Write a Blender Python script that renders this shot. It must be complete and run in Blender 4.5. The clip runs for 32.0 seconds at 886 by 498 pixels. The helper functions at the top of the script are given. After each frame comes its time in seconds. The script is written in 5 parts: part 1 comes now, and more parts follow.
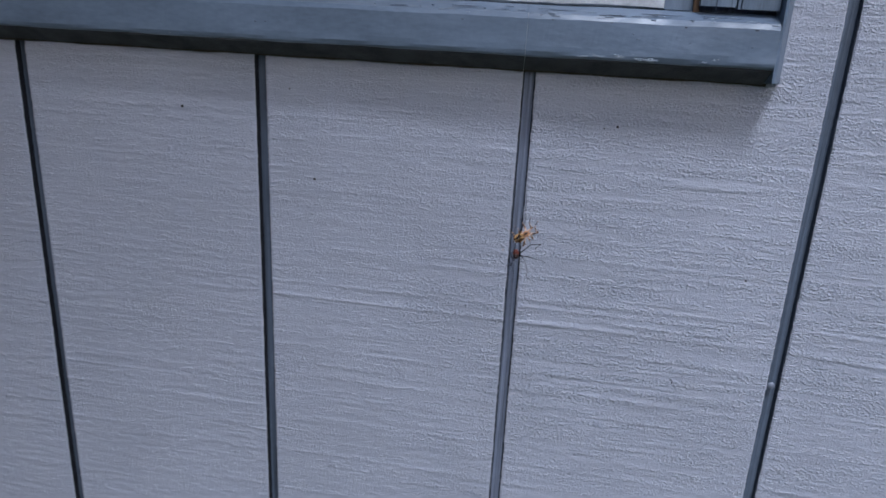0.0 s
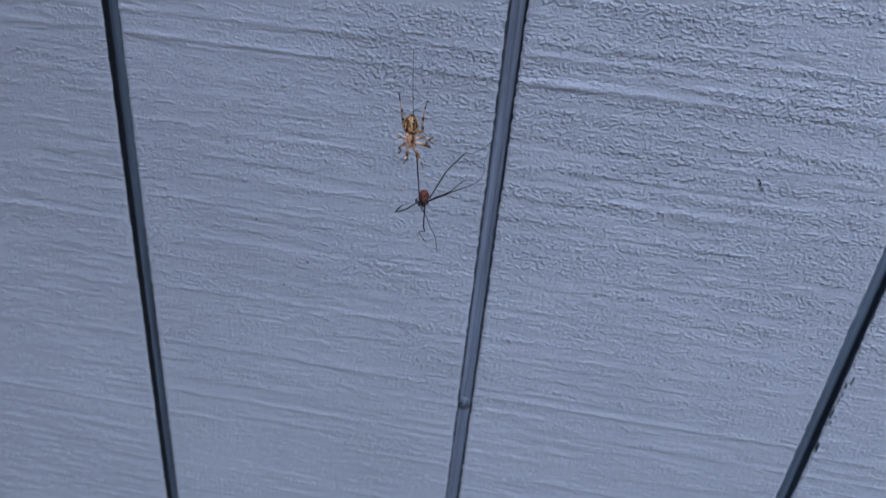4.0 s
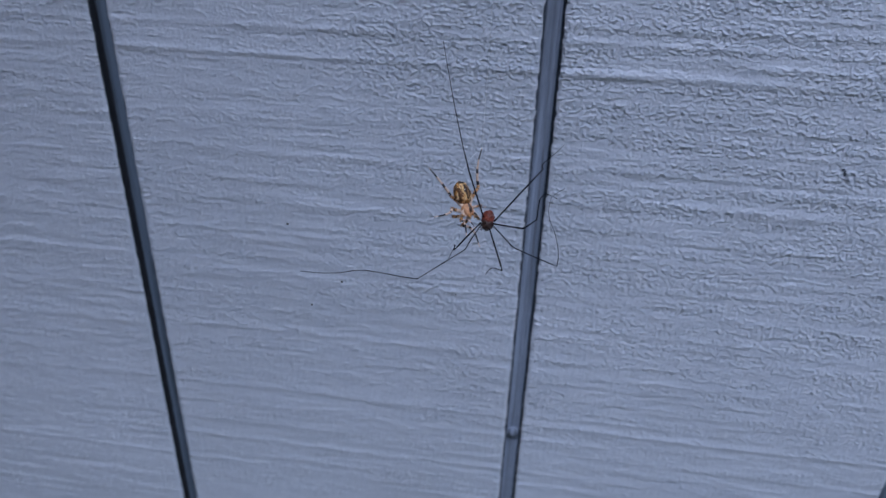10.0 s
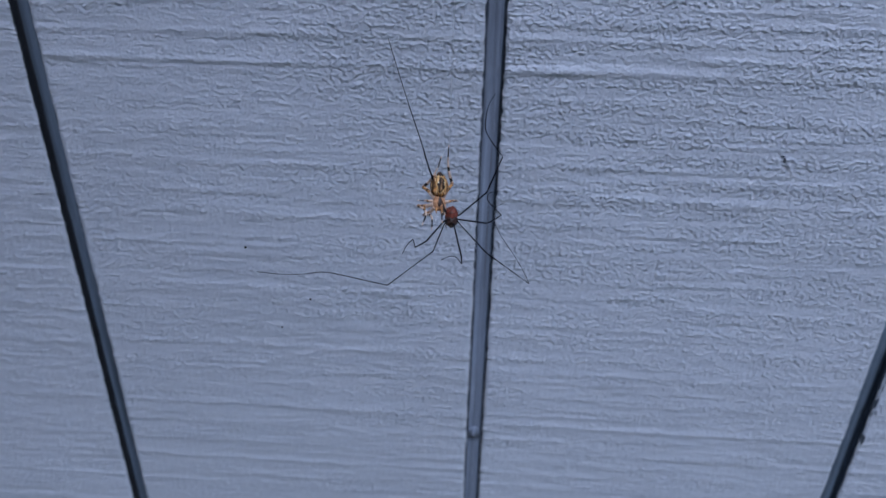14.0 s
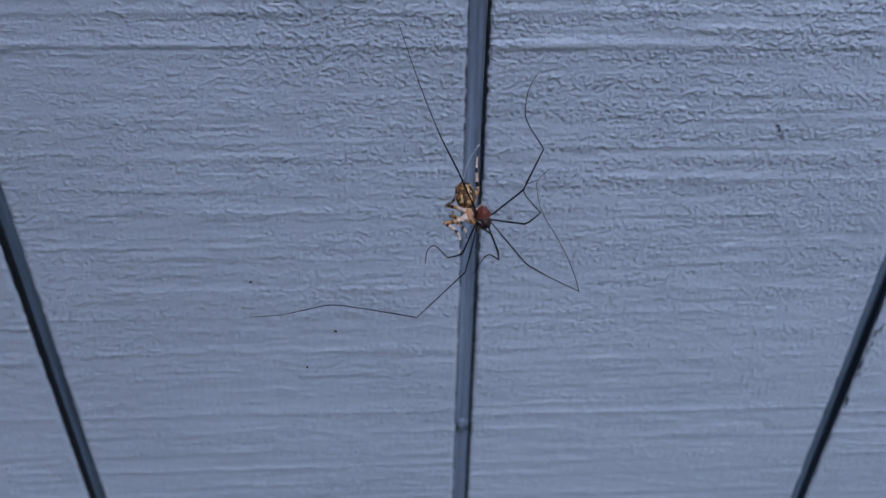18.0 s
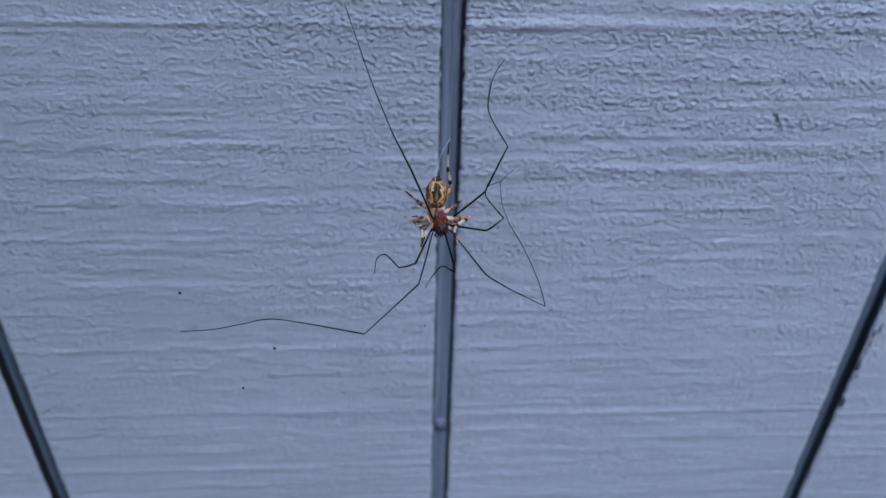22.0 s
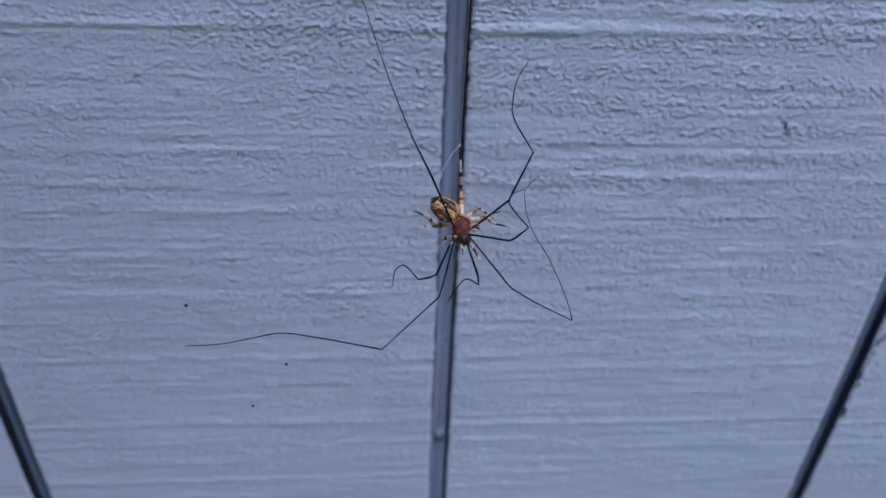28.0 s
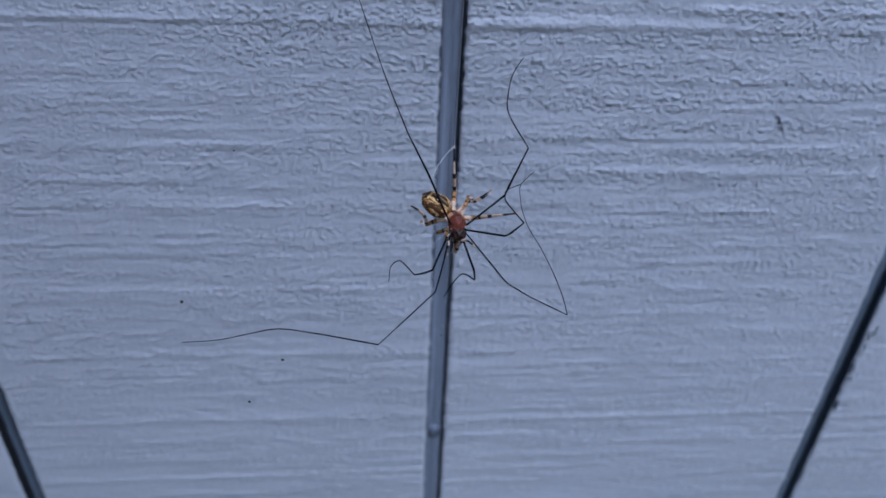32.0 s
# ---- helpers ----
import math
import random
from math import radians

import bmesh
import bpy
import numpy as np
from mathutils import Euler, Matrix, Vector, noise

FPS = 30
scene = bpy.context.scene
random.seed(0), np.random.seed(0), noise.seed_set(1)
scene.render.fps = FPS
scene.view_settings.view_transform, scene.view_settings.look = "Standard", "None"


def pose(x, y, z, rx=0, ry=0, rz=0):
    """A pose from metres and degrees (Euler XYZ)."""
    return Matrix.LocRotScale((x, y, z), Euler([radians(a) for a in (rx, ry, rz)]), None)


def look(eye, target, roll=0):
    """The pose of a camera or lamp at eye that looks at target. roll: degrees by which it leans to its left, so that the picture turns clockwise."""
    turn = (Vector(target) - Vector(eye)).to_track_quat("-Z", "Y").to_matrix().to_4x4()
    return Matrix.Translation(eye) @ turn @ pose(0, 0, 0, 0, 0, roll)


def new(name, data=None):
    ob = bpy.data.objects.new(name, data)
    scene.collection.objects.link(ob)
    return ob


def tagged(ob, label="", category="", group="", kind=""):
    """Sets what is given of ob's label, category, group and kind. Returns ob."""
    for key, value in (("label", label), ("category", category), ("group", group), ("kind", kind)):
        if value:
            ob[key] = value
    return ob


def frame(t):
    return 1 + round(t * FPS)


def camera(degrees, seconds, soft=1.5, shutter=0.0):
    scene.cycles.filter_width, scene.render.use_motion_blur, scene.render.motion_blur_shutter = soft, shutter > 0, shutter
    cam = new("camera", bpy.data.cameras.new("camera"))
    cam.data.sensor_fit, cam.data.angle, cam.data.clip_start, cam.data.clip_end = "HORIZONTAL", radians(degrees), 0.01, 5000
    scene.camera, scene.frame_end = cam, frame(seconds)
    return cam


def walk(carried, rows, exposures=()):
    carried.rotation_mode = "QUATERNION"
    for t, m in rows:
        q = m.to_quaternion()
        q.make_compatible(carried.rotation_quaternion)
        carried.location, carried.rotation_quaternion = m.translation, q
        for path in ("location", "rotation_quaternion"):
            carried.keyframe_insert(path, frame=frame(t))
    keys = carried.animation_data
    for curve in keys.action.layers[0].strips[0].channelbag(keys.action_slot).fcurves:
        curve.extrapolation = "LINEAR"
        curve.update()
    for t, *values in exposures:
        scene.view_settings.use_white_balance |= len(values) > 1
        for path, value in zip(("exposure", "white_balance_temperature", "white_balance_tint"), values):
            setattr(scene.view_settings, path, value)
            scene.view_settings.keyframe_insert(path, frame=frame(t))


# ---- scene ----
from mathutils import Quaternion

cam = camera(64.06, 32.0, soft=1.6, shutter=0.4)


def aim(x, y, z, yaw, pitch, roll):
    """A camera pose: yaw to the left of +y, pitch up, roll to the left, in degrees."""
    return pose(x, y, z, 0, 0, yaw) @ pose(0, 0, 0, 90 + pitch) @ pose(0, 0, 0, 0, 0, roll)


walk(cam, [
    (0.0, aim(0.0337, -0.5177, 1.5316, 9.79, -18.14, 2.90)),
    (0.3, aim(0.0369, -0.4916, 1.5174, 10.38, -17.42, 2.66)),
    (0.5, aim(0.0365, -0.4714, 1.5115, 11.33, -17.61, 2.31)),
    (0.7, aim(0.0213, -0.4469, 1.4977, 10.06, -19.02, 3.53)),
    (1.0, aim(0.0183, -0.4035, 1.4741, 7.52, -19.32, 3.37)),
    (1.3, aim(0.0137, -0.3743, 1.4505, 5.20, -21.00, 4.27)),
    (1.5, aim(0.0211, -0.3669, 1.4442, 6.35, -21.88, 4.53)),
    (1.7, aim(0.0186, -0.3576, 1.4390, 6.48, -22.40, 4.37)),
    (2.0, aim(0.0168, -0.3474, 1.4343, 6.10, -22.48, 4.62)),
    (2.5, aim(0.0096, -0.3425, 1.4371, 7.11, -22.74, 3.70)),
    (3.0, aim(0.0064, -0.3421, 1.4347, 6.70, -22.83, 3.89)),
    (3.3, aim(0.0069, -0.3440, 1.4191, 6.33, -24.68, 5.11)),
    (3.5, aim(0.0065, -0.3459, 1.4066, 6.08, -26.20, 5.64)),
    (3.7, aim(0.0073, -0.3443, 1.3996, 5.93, -27.10, 5.65)),
    (4.0, aim(0.0100, -0.3439, 1.3936, 5.52, -28.20, 5.84)),
    (4.5, aim(0.0094, -0.3379, 1.3906, 5.49, -28.88, 5.59)),
    (6.5, aim(0.0034, -0.3302, 1.3774, 4.20, -28.46, 6.08)),
    (7.0, aim(0.0047, -0.3242, 1.3768, 4.40, -28.17, 5.04)),
    (7.5, aim(0.0054, -0.3175, 1.3783, 4.77, -28.04, 3.86)),
    (8.0, aim(0.0068, -0.3154, 1.3816, 5.29, -27.99, 2.71)),
    (8.5, aim(0.0101, -0.3154, 1.3816, 5.78, -27.85, 2.33)),
    (9.0, aim(0.0107, -0.3134, 1.3809, 6.32, -28.04, 2.06)),
    (9.5, aim(0.0035, -0.3092, 1.3804, 6.97, -28.01, 1.93)),
    (10.0, aim(-0.0043, -0.3063, 1.3798, 7.21, -27.97, 1.95)),
    (10.5, aim(-0.0041, -0.3070, 1.3795, 7.16, -27.88, 2.49)),
    (11.0, aim(-0.0038, -0.3065, 1.3802, 6.91, -27.64, 2.25)),
    (11.5, aim(-0.0027, -0.3048, 1.3794, 6.65, -27.98, 1.63)),
    (12.0, aim(-0.0028, -0.3024, 1.3790, 5.83, -28.24, 1.35)),
    (12.5, aim(-0.0026, -0.3028, 1.3785, 5.81, -28.66, 1.31)),
    (13.0, aim(-0.0077, -0.3034, 1.3769, 5.07, -28.68, 1.16)),
    (13.5, aim(-0.0034, -0.3034, 1.3778, 4.22, -28.29, 0.77)),
    (15.5, aim(-0.0396, -0.3030, 1.3882, -3.23, -26.91, 2.08)),
    (15.7, aim(-0.0488, -0.3049, 1.3910, -4.85, -27.10, 1.62)),
    (16.0, aim(-0.0548, -0.3085, 1.3939, -10.72, -27.83, 2.56)),
    (16.3, aim(-0.0572, -0.3202, 1.3977, -12.42, -28.80, 1.78)),
    (16.5, aim(-0.0558, -0.3213, 1.3981, -12.81, -29.47, 1.97)),
    (16.7, aim(-0.0540, -0.3198, 1.3941, -12.88, -29.65, 2.11)),
    (17.0, aim(-0.0502, -0.3092, 1.3884, -11.06, -30.52, 1.31)),
    (17.3, aim(-0.0416, -0.2956, 1.3816, -7.83, -30.66, 1.01)),
    (17.5, aim(-0.0343, -0.2869, 1.3713, -5.85, -31.01, 1.77)),
    (17.7, aim(-0.0315, -0.2789, 1.3749, -4.65, -30.99, 1.19)),
    (18.0, aim(-0.0283, -0.2774, 1.3789, -3.28, -30.74, 0.97)),
    (18.3, aim(-0.0257, -0.2763, 1.3809, -3.12, -30.82, 1.46)),
    (18.5, aim(-0.0294, -0.2773, 1.3811, -2.82, -31.49, 1.94)),
    (19.0, aim(-0.0302, -0.2773, 1.3800, -2.26, -32.35, 1.86)),
    (19.3, aim(-0.0281, -0.2746, 1.3752, -2.34, -32.68, 1.83)),
    (19.5, aim(-0.0268, -0.2704, 1.3725, -2.53, -32.56, 1.85)),
    (19.7, aim(-0.0244, -0.2668, 1.3710, -2.51, -32.28, 1.84)),
    (20.0, aim(-0.0204, -0.2611, 1.3723, -3.15, -32.48, 1.69)),
    (20.5, aim(-0.0201, -0.2596, 1.3725, -2.97, -32.23, 1.67)),
    (21.0, aim(-0.0196, -0.2598, 1.3713, -3.22, -32.35, 1.87)),
    (21.5, aim(-0.0186, -0.2593, 1.3724, -3.40, -32.12, 1.64)),
    (22.0, aim(-0.0174, -0.2589, 1.3737, -3.51, -32.16, 1.50)),
    (22.5, aim(-0.0172, -0.2585, 1.3737, -3.64, -32.17, 1.50)),
    (23.0, aim(-0.0190, -0.2586, 1.3757, -3.62, -31.87, 1.52)),
    (23.5, aim(-0.0192, -0.2596, 1.3742, -4.00, -31.80, 1.91)),
    (24.0, aim(-0.0195, -0.2586, 1.3726, -4.20, -31.90, 2.10)),
    (24.5, aim(-0.0199, -0.2561, 1.3737, -4.43, -31.98, 2.03)),
    (25.0, aim(-0.0202, -0.2516, 1.3738, -4.82, -31.93, 2.15)),
    (25.5, aim(-0.0222, -0.2502, 1.3735, -4.74, -32.11, 2.05)),
    (27.5, aim(-0.0221, -0.2474, 1.3711, -4.71, -32.32, 2.18)),
    (28.0, aim(-0.0229, -0.2504, 1.3733, -4.72, -32.25, 2.31)),
    (28.5, aim(-0.0224, -0.2535, 1.3750, -4.94, -32.12, 2.27)),
    (29.0, aim(-0.0221, -0.2531, 1.3749, -4.79, -32.03, 2.19)),
    (29.5, aim(-0.0205, -0.2543, 1.3725, -4.81, -32.29, 2.30)),
    (30.0, aim(-0.0197, -0.2558, 1.3733, -4.50, -32.45, 2.17)),
    (30.5, aim(-0.0230, -0.2575, 1.3740, -4.16, -32.40, 2.45)),
    (31.0, aim(-0.0257, -0.2568, 1.3747, -3.95, -32.56, 2.31)),
    (31.5, aim(-0.0266, -0.2547, 1.3760, -4.73, -32.49, 2.47)),
    (32.0, aim(-0.0250, -0.2512, 1.3721, -5.64, -32.33, 2.64)),
], exposures=[(0.0, 0.91, 6170, 14), (2.0, 0.84, 5960, 14.5), (4.0, 0.765, 5740, 13.5), (13.0, 0.75, 5620, 12.5), (17.0, 0.7, 5570, 12), (18.0, 0.61, 5570, 12), (18.4, 0.75, 5565, 12), (19.0, 0.8, 5560, 12), (20.0, 0.81, 5560, 12), (32.0, 0.8, 5550, 12.5)])

# ---- light ----
world = bpy.data.worlds.new("world")
scene.world = world
world.use_nodes = True
wn = world.node_tree.nodes
wl = world.node_tree.links
sky = wn.new("ShaderNodeTexSky")
sky.sky_type = "NISHITA"
sky.sun_disc = False
sky.sun_elevation = radians(28)
sky.sun_rotation = radians(160)
wn["Background"].inputs["Strength"].default_value = 0.08
wl.new(sky.outputs[0], wn["Background"].inputs["Color"])

sun = new("sun", bpy.data.lights.new("sun", "SUN"))
sun.data.energy = 1.65
sun.data.angle = radians(15)
sun.data.color = (0.86, 0.92, 1.0)
sun.matrix_world = look((0.35, -1.2, 4.2), (0, 0, 1.2))


# ---- materials ----
def material(name, color, rough=0.6, metal=0.0, vary=0.12, scale=30.0, bump=0.0, bump_scale=400.0, stretch=(1, 1, 1), spec=0.5):
    m = bpy.data.materials.new(name)
    m.use_nodes = True
    n, l = m.node_tree.nodes, m.node_tree.links
    b = n["Principled BSDF"]
    b.inputs["Roughness"].default_value = rough
    b.inputs["Metallic"].default_value = metal
    b.inputs["Specular IOR Level"].default_value = spec
    geo = n.new("ShaderNodeNewGeometry")
    mp = n.new("ShaderNodeMapping")
    mp.inputs["Scale"].default_value = stretch
    l.new(geo.outputs["Position"], mp.inputs["Vector"])
    t1 = n.new("ShaderNodeTexNoise")
    t1.inputs["Scale"].default_value = scale
    t1.inputs["Detail"].default_value = 6
    l.new(mp.outputs[0], t1.inputs["Vector"])
    t2 = n.new("ShaderNodeTexNoise")
    t2.inputs["Scale"].default_value = scale * 14
    t2.inputs["Detail"].default_value = 3
    l.new(mp.outputs[0], t2.inputs["Vector"])
    add = n.new("ShaderNodeMath")
    add.operation = "MULTIPLY_ADD"
    add.inputs[1].default_value = 0.4
    l.new(t2.outputs["Fac"], add.inputs[0])
    l.new(t1.outputs["Fac"], add.inputs[2])
    ramp = n.new("ShaderNodeMapRange")
    ramp.inputs["From Min"].default_value = 0.4
    ramp.inputs["From Max"].default_value = 1.0
    ramp.inputs["To Min"].default_value = 1 - vary
    ramp.inputs["To Max"].default_value = 1 + vary
    l.new(add.outputs[0], ramp.inputs["Value"])
    mix = n.new("ShaderNodeVectorMath")
    mix.operation = "SCALE"
    mix.inputs[0].default_value = color[:3]
    l.new(ramp.outputs[0], mix.inputs["Scale"])
    l.new(mix.outputs[0], b.inputs["Base Color"])
    if bump:
        t3 = n.new("ShaderNodeTexNoise")
        t3.inputs["Scale"].default_value = bump_scale
        t3.inputs["Detail"].default_value = 4
        l.new(mp.outputs[0], t3.inputs["Vector"])
        bp = n.new("ShaderNodeBump")
        bp.inputs["Strength"].default_value = 1.0
        bp.inputs["Distance"].default_value = bump
        l.new(t3.outputs["Fac"], bp.inputs["Height"])
        l.new(bp.outputs[0], b.inputs["Normal"])
    return m


def siding_material():
    """Satin paint over torn saw marks: long dashes, short flakes, and pebbled patches."""
    m = material("siding_paint", (0.5, 0.53, 0.62), 0.3, vary=0.06, scale=9)
    n, l = m.node_tree.nodes, m.node_tree.links
    geo = n.new("ShaderNodeNewGeometry")

    # a fine jitter of height roughens the edges of all that runs along the board
    jit = n.new("ShaderNodeTexNoise")
    jit.inputs["Scale"].default_value = 420
    jit.inputs["Detail"].default_value = 2
    l.new(geo.outputs["Position"], jit.inputs["Vector"])
    jc = n.new("ShaderNodeVectorMath")
    jc.operation = "MULTIPLY_ADD"
    jc.inputs[1].default_value = (0.004, 0.0, 0.0026)
    l.new(jit.outputs["Color"], jc.inputs[0])
    l.new(geo.outputs["Position"], jc.inputs[2])

    def tex(sx, sz, detail, lo, hi, rough=0.5, off=0.0, ragged=False):
        mp = n.new("ShaderNodeMapping")
        mp.inputs["Scale"].default_value = (sx, 0.0, sz)
        mp.inputs["Location"].default_value = (off, off, 0)
        l.new(jc.outputs[0] if ragged else geo.outputs["Position"], mp.inputs["Vector"])
        t = n.new("ShaderNodeTexNoise")
        t.inputs["Scale"].default_value = 1.0
        t.inputs["Detail"].default_value = detail
        t.inputs["Roughness"].default_value = rough
        l.new(mp.outputs[0], t.inputs["Vector"])
        q = n.new("ShaderNodeMapRange")
        q.interpolation_type = "SMOOTHSTEP"
        q.inputs["From Min"].default_value = lo
        q.inputs["From Max"].default_value = hi
        l.new(t.outputs["Fac"], q.inputs["Value"])
        return q.outputs[0]

    def calc(op, a, c):
        q = n.new("ShaderNodeMath")
        q.operation = op
        for i, v in enumerate((a, c)):
            if isinstance(v, (int, float)):
                q.inputs[i].default_value = v
            else:
                l.new(v, q.inputs[i])
        return q.outputs[0]

    def ramp(axis, lo, hi):
        q = n.new("ShaderNodeMapRange")
        q.interpolation_type = "SMOOTHSTEP"
        q.inputs["From Min"].default_value = lo
        q.inputs["From Max"].default_value = hi
        l.new(place.outputs[axis], q.inputs["Value"])
        return q.outputs[0]

    place = n.new("ShaderNodeSeparateXYZ")
    l.new(geo.outputs["Position"], place.inputs[0])
    # the grain is torn worst right of the second groove and in a patch beside it
    rough = calc("MULTIPLY", ramp("X", -0.12, 0.0), ramp("Z", 1.04, 1.26))
    rough = calc("ADD", calc("MULTIPLY", rough, 0.62), calc("MULTIPLY", tex(14, 24, 2, 0.42, 0.64), 0.32))
    rough = calc("MULTIPLY", calc("ADD", rough, 0.14), calc("SUBTRACT", 1.0, calc("MULTIPLY", ramp("Z", 1.32, 1.44), 0.4)))
    smooth = calc("SUBTRACT", 1.35, rough)
    # torn ledges in ragged broken lines, long saw dashes, sparse pits and nubs on an even coat of paint
    broken = tex(34, 90, 3, 0.44, 0.56, 0.5, 31.0)
    ledge = calc("MULTIPLY", tex(9, 130, 3, 0.48, 0.515, 0.5, 3.0, True), calc("ADD", 0.2, broken))
    step2 = calc("MULTIPLY", tex(26, 210, 2, 0.48, 0.53, 0.5, 53.0, True), tex(40, 70, 2, 0.46, 0.56, 0.5, 61.0))
    dash = tex(95, 430, 2, 0.56, 0.74, 0.5, 0.0, True)
    grain = tex(16, 120, 3, 0.48, 0.51, 0.6, 23.0, True)
    pit = tex(430, 620, 1, 0.6, 0.78, 0.5, 7.0)
    nub = tex(480, 680, 1, 0.42, 0.84, 0.5, 19.0)
    row = calc("ADD", 0.3, calc("MULTIPLY", tex(10, 170, 2, 0.42, 0.58, 0.5, 41.0), 1.25))
    fine = tex(760, 900, 2, 0.35, 0.75, 0.5, 17.0)
    h = calc("ADD", calc("MULTIPLY", calc("MULTIPLY", dash, smooth), 0.5), calc("MULTIPLY", ledge, 0.24))
    h = calc("ADD", h, calc("MULTIPLY", calc("MULTIPLY", step2, rough), 0.26))
    h = calc("ADD", h, calc("MULTIPLY", calc("MULTIPLY", grain, smooth), 0.08))
    h = calc("SUBTRACT", h, calc("MULTIPLY", calc("MULTIPLY", calc("MULTIPLY", pit, row), rough), 0.6))
    h = calc("ADD", h, calc("MULTIPLY", calc("MULTIPLY", calc("MULTIPLY", nub, row), calc("ADD", rough, 0.2)), 0.9))
    h = calc("ADD", h, calc("MULTIPLY", fine, 0.24))
    # the foot of the boards is planed smoother
    h = calc("MULTIPLY", h, calc("ADD", 0.55, calc("MULTIPLY", ramp("Z", 1.02, 1.2), 0.45)))
    bp = n.new("ShaderNodeBump")
    bp.inputs["Strength"].default_value = 1.0
    bp.inputs["Distance"].default_value = 0.00082
    l.new(h, bp.inputs["Height"])
    l.new(bp.outputs[0], n["Principled BSDF"].inputs["Normal"])
    return m


SIDING = siding_material()
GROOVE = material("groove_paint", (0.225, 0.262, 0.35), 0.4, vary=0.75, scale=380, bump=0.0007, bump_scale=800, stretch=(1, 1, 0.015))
# darker copies of the groove paint put the outer grooves' shade into colour
GROOVE_SHADED = material("groove_paint_shaded", (0.088, 0.115, 0.16), 0.55, vary=0.7, scale=300, bump=0.0005, bump_scale=900, stretch=(1, 1, 0.02))
# groove side and floor corners, their shade put into the colour
SIDE_SHADED = material("groove_side_shaded", (0.013, 0.016, 0.023), 0.85, vary=0.6, scale=260, stretch=(1, 1, 0.2))
GROOVE_DIM = material("groove_paint_dim", (0.12, 0.155, 0.21), 0.5, vary=0.7, scale=300, bump=0.0005, bump_scale=900, stretch=(1, 1, 0.02))
# groove sides with lighter shade in the colour; the second also fills cracks
SIDE_DIM = material("groove_side_dim", (0.055, 0.072, 0.1), 0.6, vary=0.8, scale=420, stretch=(1, 1, 0.03))
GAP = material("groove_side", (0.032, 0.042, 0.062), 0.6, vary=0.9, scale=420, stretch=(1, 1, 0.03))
TRIM = material("trim_paint", (0.185, 0.245, 0.33), 0.34, vary=0.3, scale=32, bump=0.0011, bump_scale=70, stretch=(0.35, 1, 1))
WORN = material("worn_trim_paint", (0.17, 0.225, 0.295), 0.5, vary=0.45, scale=45, bump=0.0012, bump_scale=90, stretch=(1.6, 1, 0.25))
CHIP = material("pale_paint_chip", (0.3, 0.36, 0.44), 0.45, vary=0.35, scale=200, bump=0.0004, bump_scale=600)
ROT = material("bare_wood", (0.16, 0.09, 0.05), 0.85, vary=0.4, scale=90, stretch=(1, 1, 0.2))
SHADE_GRIME = material("shaded_grimy_underside", (0.07, 0.073, 0.08), 0.8, vary=0.6, scale=60, bump=0.0005, bump_scale=400)
GRIME = material("brown_grime", (0.075, 0.06, 0.05), 0.9, vary=0.5, scale=300, bump=0.0004, bump_scale=1500)
WHITE = material("peeling_white_paint", (0.62, 0.64, 0.66), 0.55, vary=0.45, scale=70, bump=0.0006, bump_scale=120)
NAIL = material("nail_head_paint", (0.27, 0.3, 0.37), 0.4, 0.1, vary=0.2, scale=300)
SPECK = material("dirt_speck", (0.02, 0.018, 0.016), 0.8, vary=0.3, scale=900)
PLAIN = material("far_wall_paint", (0.4, 0.41, 0.46), 0.6, vary=0.1, scale=5)
EAVE = material("eave_paint", (0.5, 0.5, 0.5), 0.6, vary=0.1, scale=8)
SHADE_WALL = material("shade_wall_wood", (0.12, 0.1, 0.085), 0.8, vary=0.3, scale=4, stretch=(1, 1, 0.1))
GRASS = material("lawn", (0.05, 0.07, 0.03), 0.9, vary=0.5, scale=12)
SILK = material("silk", (0.75, 0.78, 0.82), 0.3, vary=0.05, scale=50)
# animals
LEG_BLACK = material("harvestman_leg", (0.006, 0.006, 0.01), 0.75, vary=0.3, scale=700, spec=0.06)
RUST = material("harvestman_back", (0.115, 0.026, 0.016), 0.33, vary=0.8, scale=900, bump=0.0003, bump_scale=2200, spec=0.35)
UMBER = material("harvestman_front", (0.03, 0.014, 0.011), 0.5, vary=0.35, scale=900)
LEG_PALE = material("spider_leg_pale", (0.58, 0.42, 0.33), 0.5, vary=0.4, scale=700)
LEG_AMBER = material("spider_leg_amber", (0.4, 0.19, 0.06), 0.55, vary=0.5, scale=700)
STERNUM = material("spider_sternum", (0.035, 0.015, 0.01), 0.45, vary=0.7, scale=900)
SPOT = material("spider_white_spot", (0.8, 0.76, 0.66), 0.4, vary=0.1, scale=900)
LEG_DARK = material("spider_leg_band", (0.012, 0.008, 0.009), 0.5, vary=0.3, scale=700)
FUZZ = material("spider_chest", (0.4, 0.2, 0.1), 0.7, vary=0.45, scale=900, bump=0.0003, bump_scale=3000)


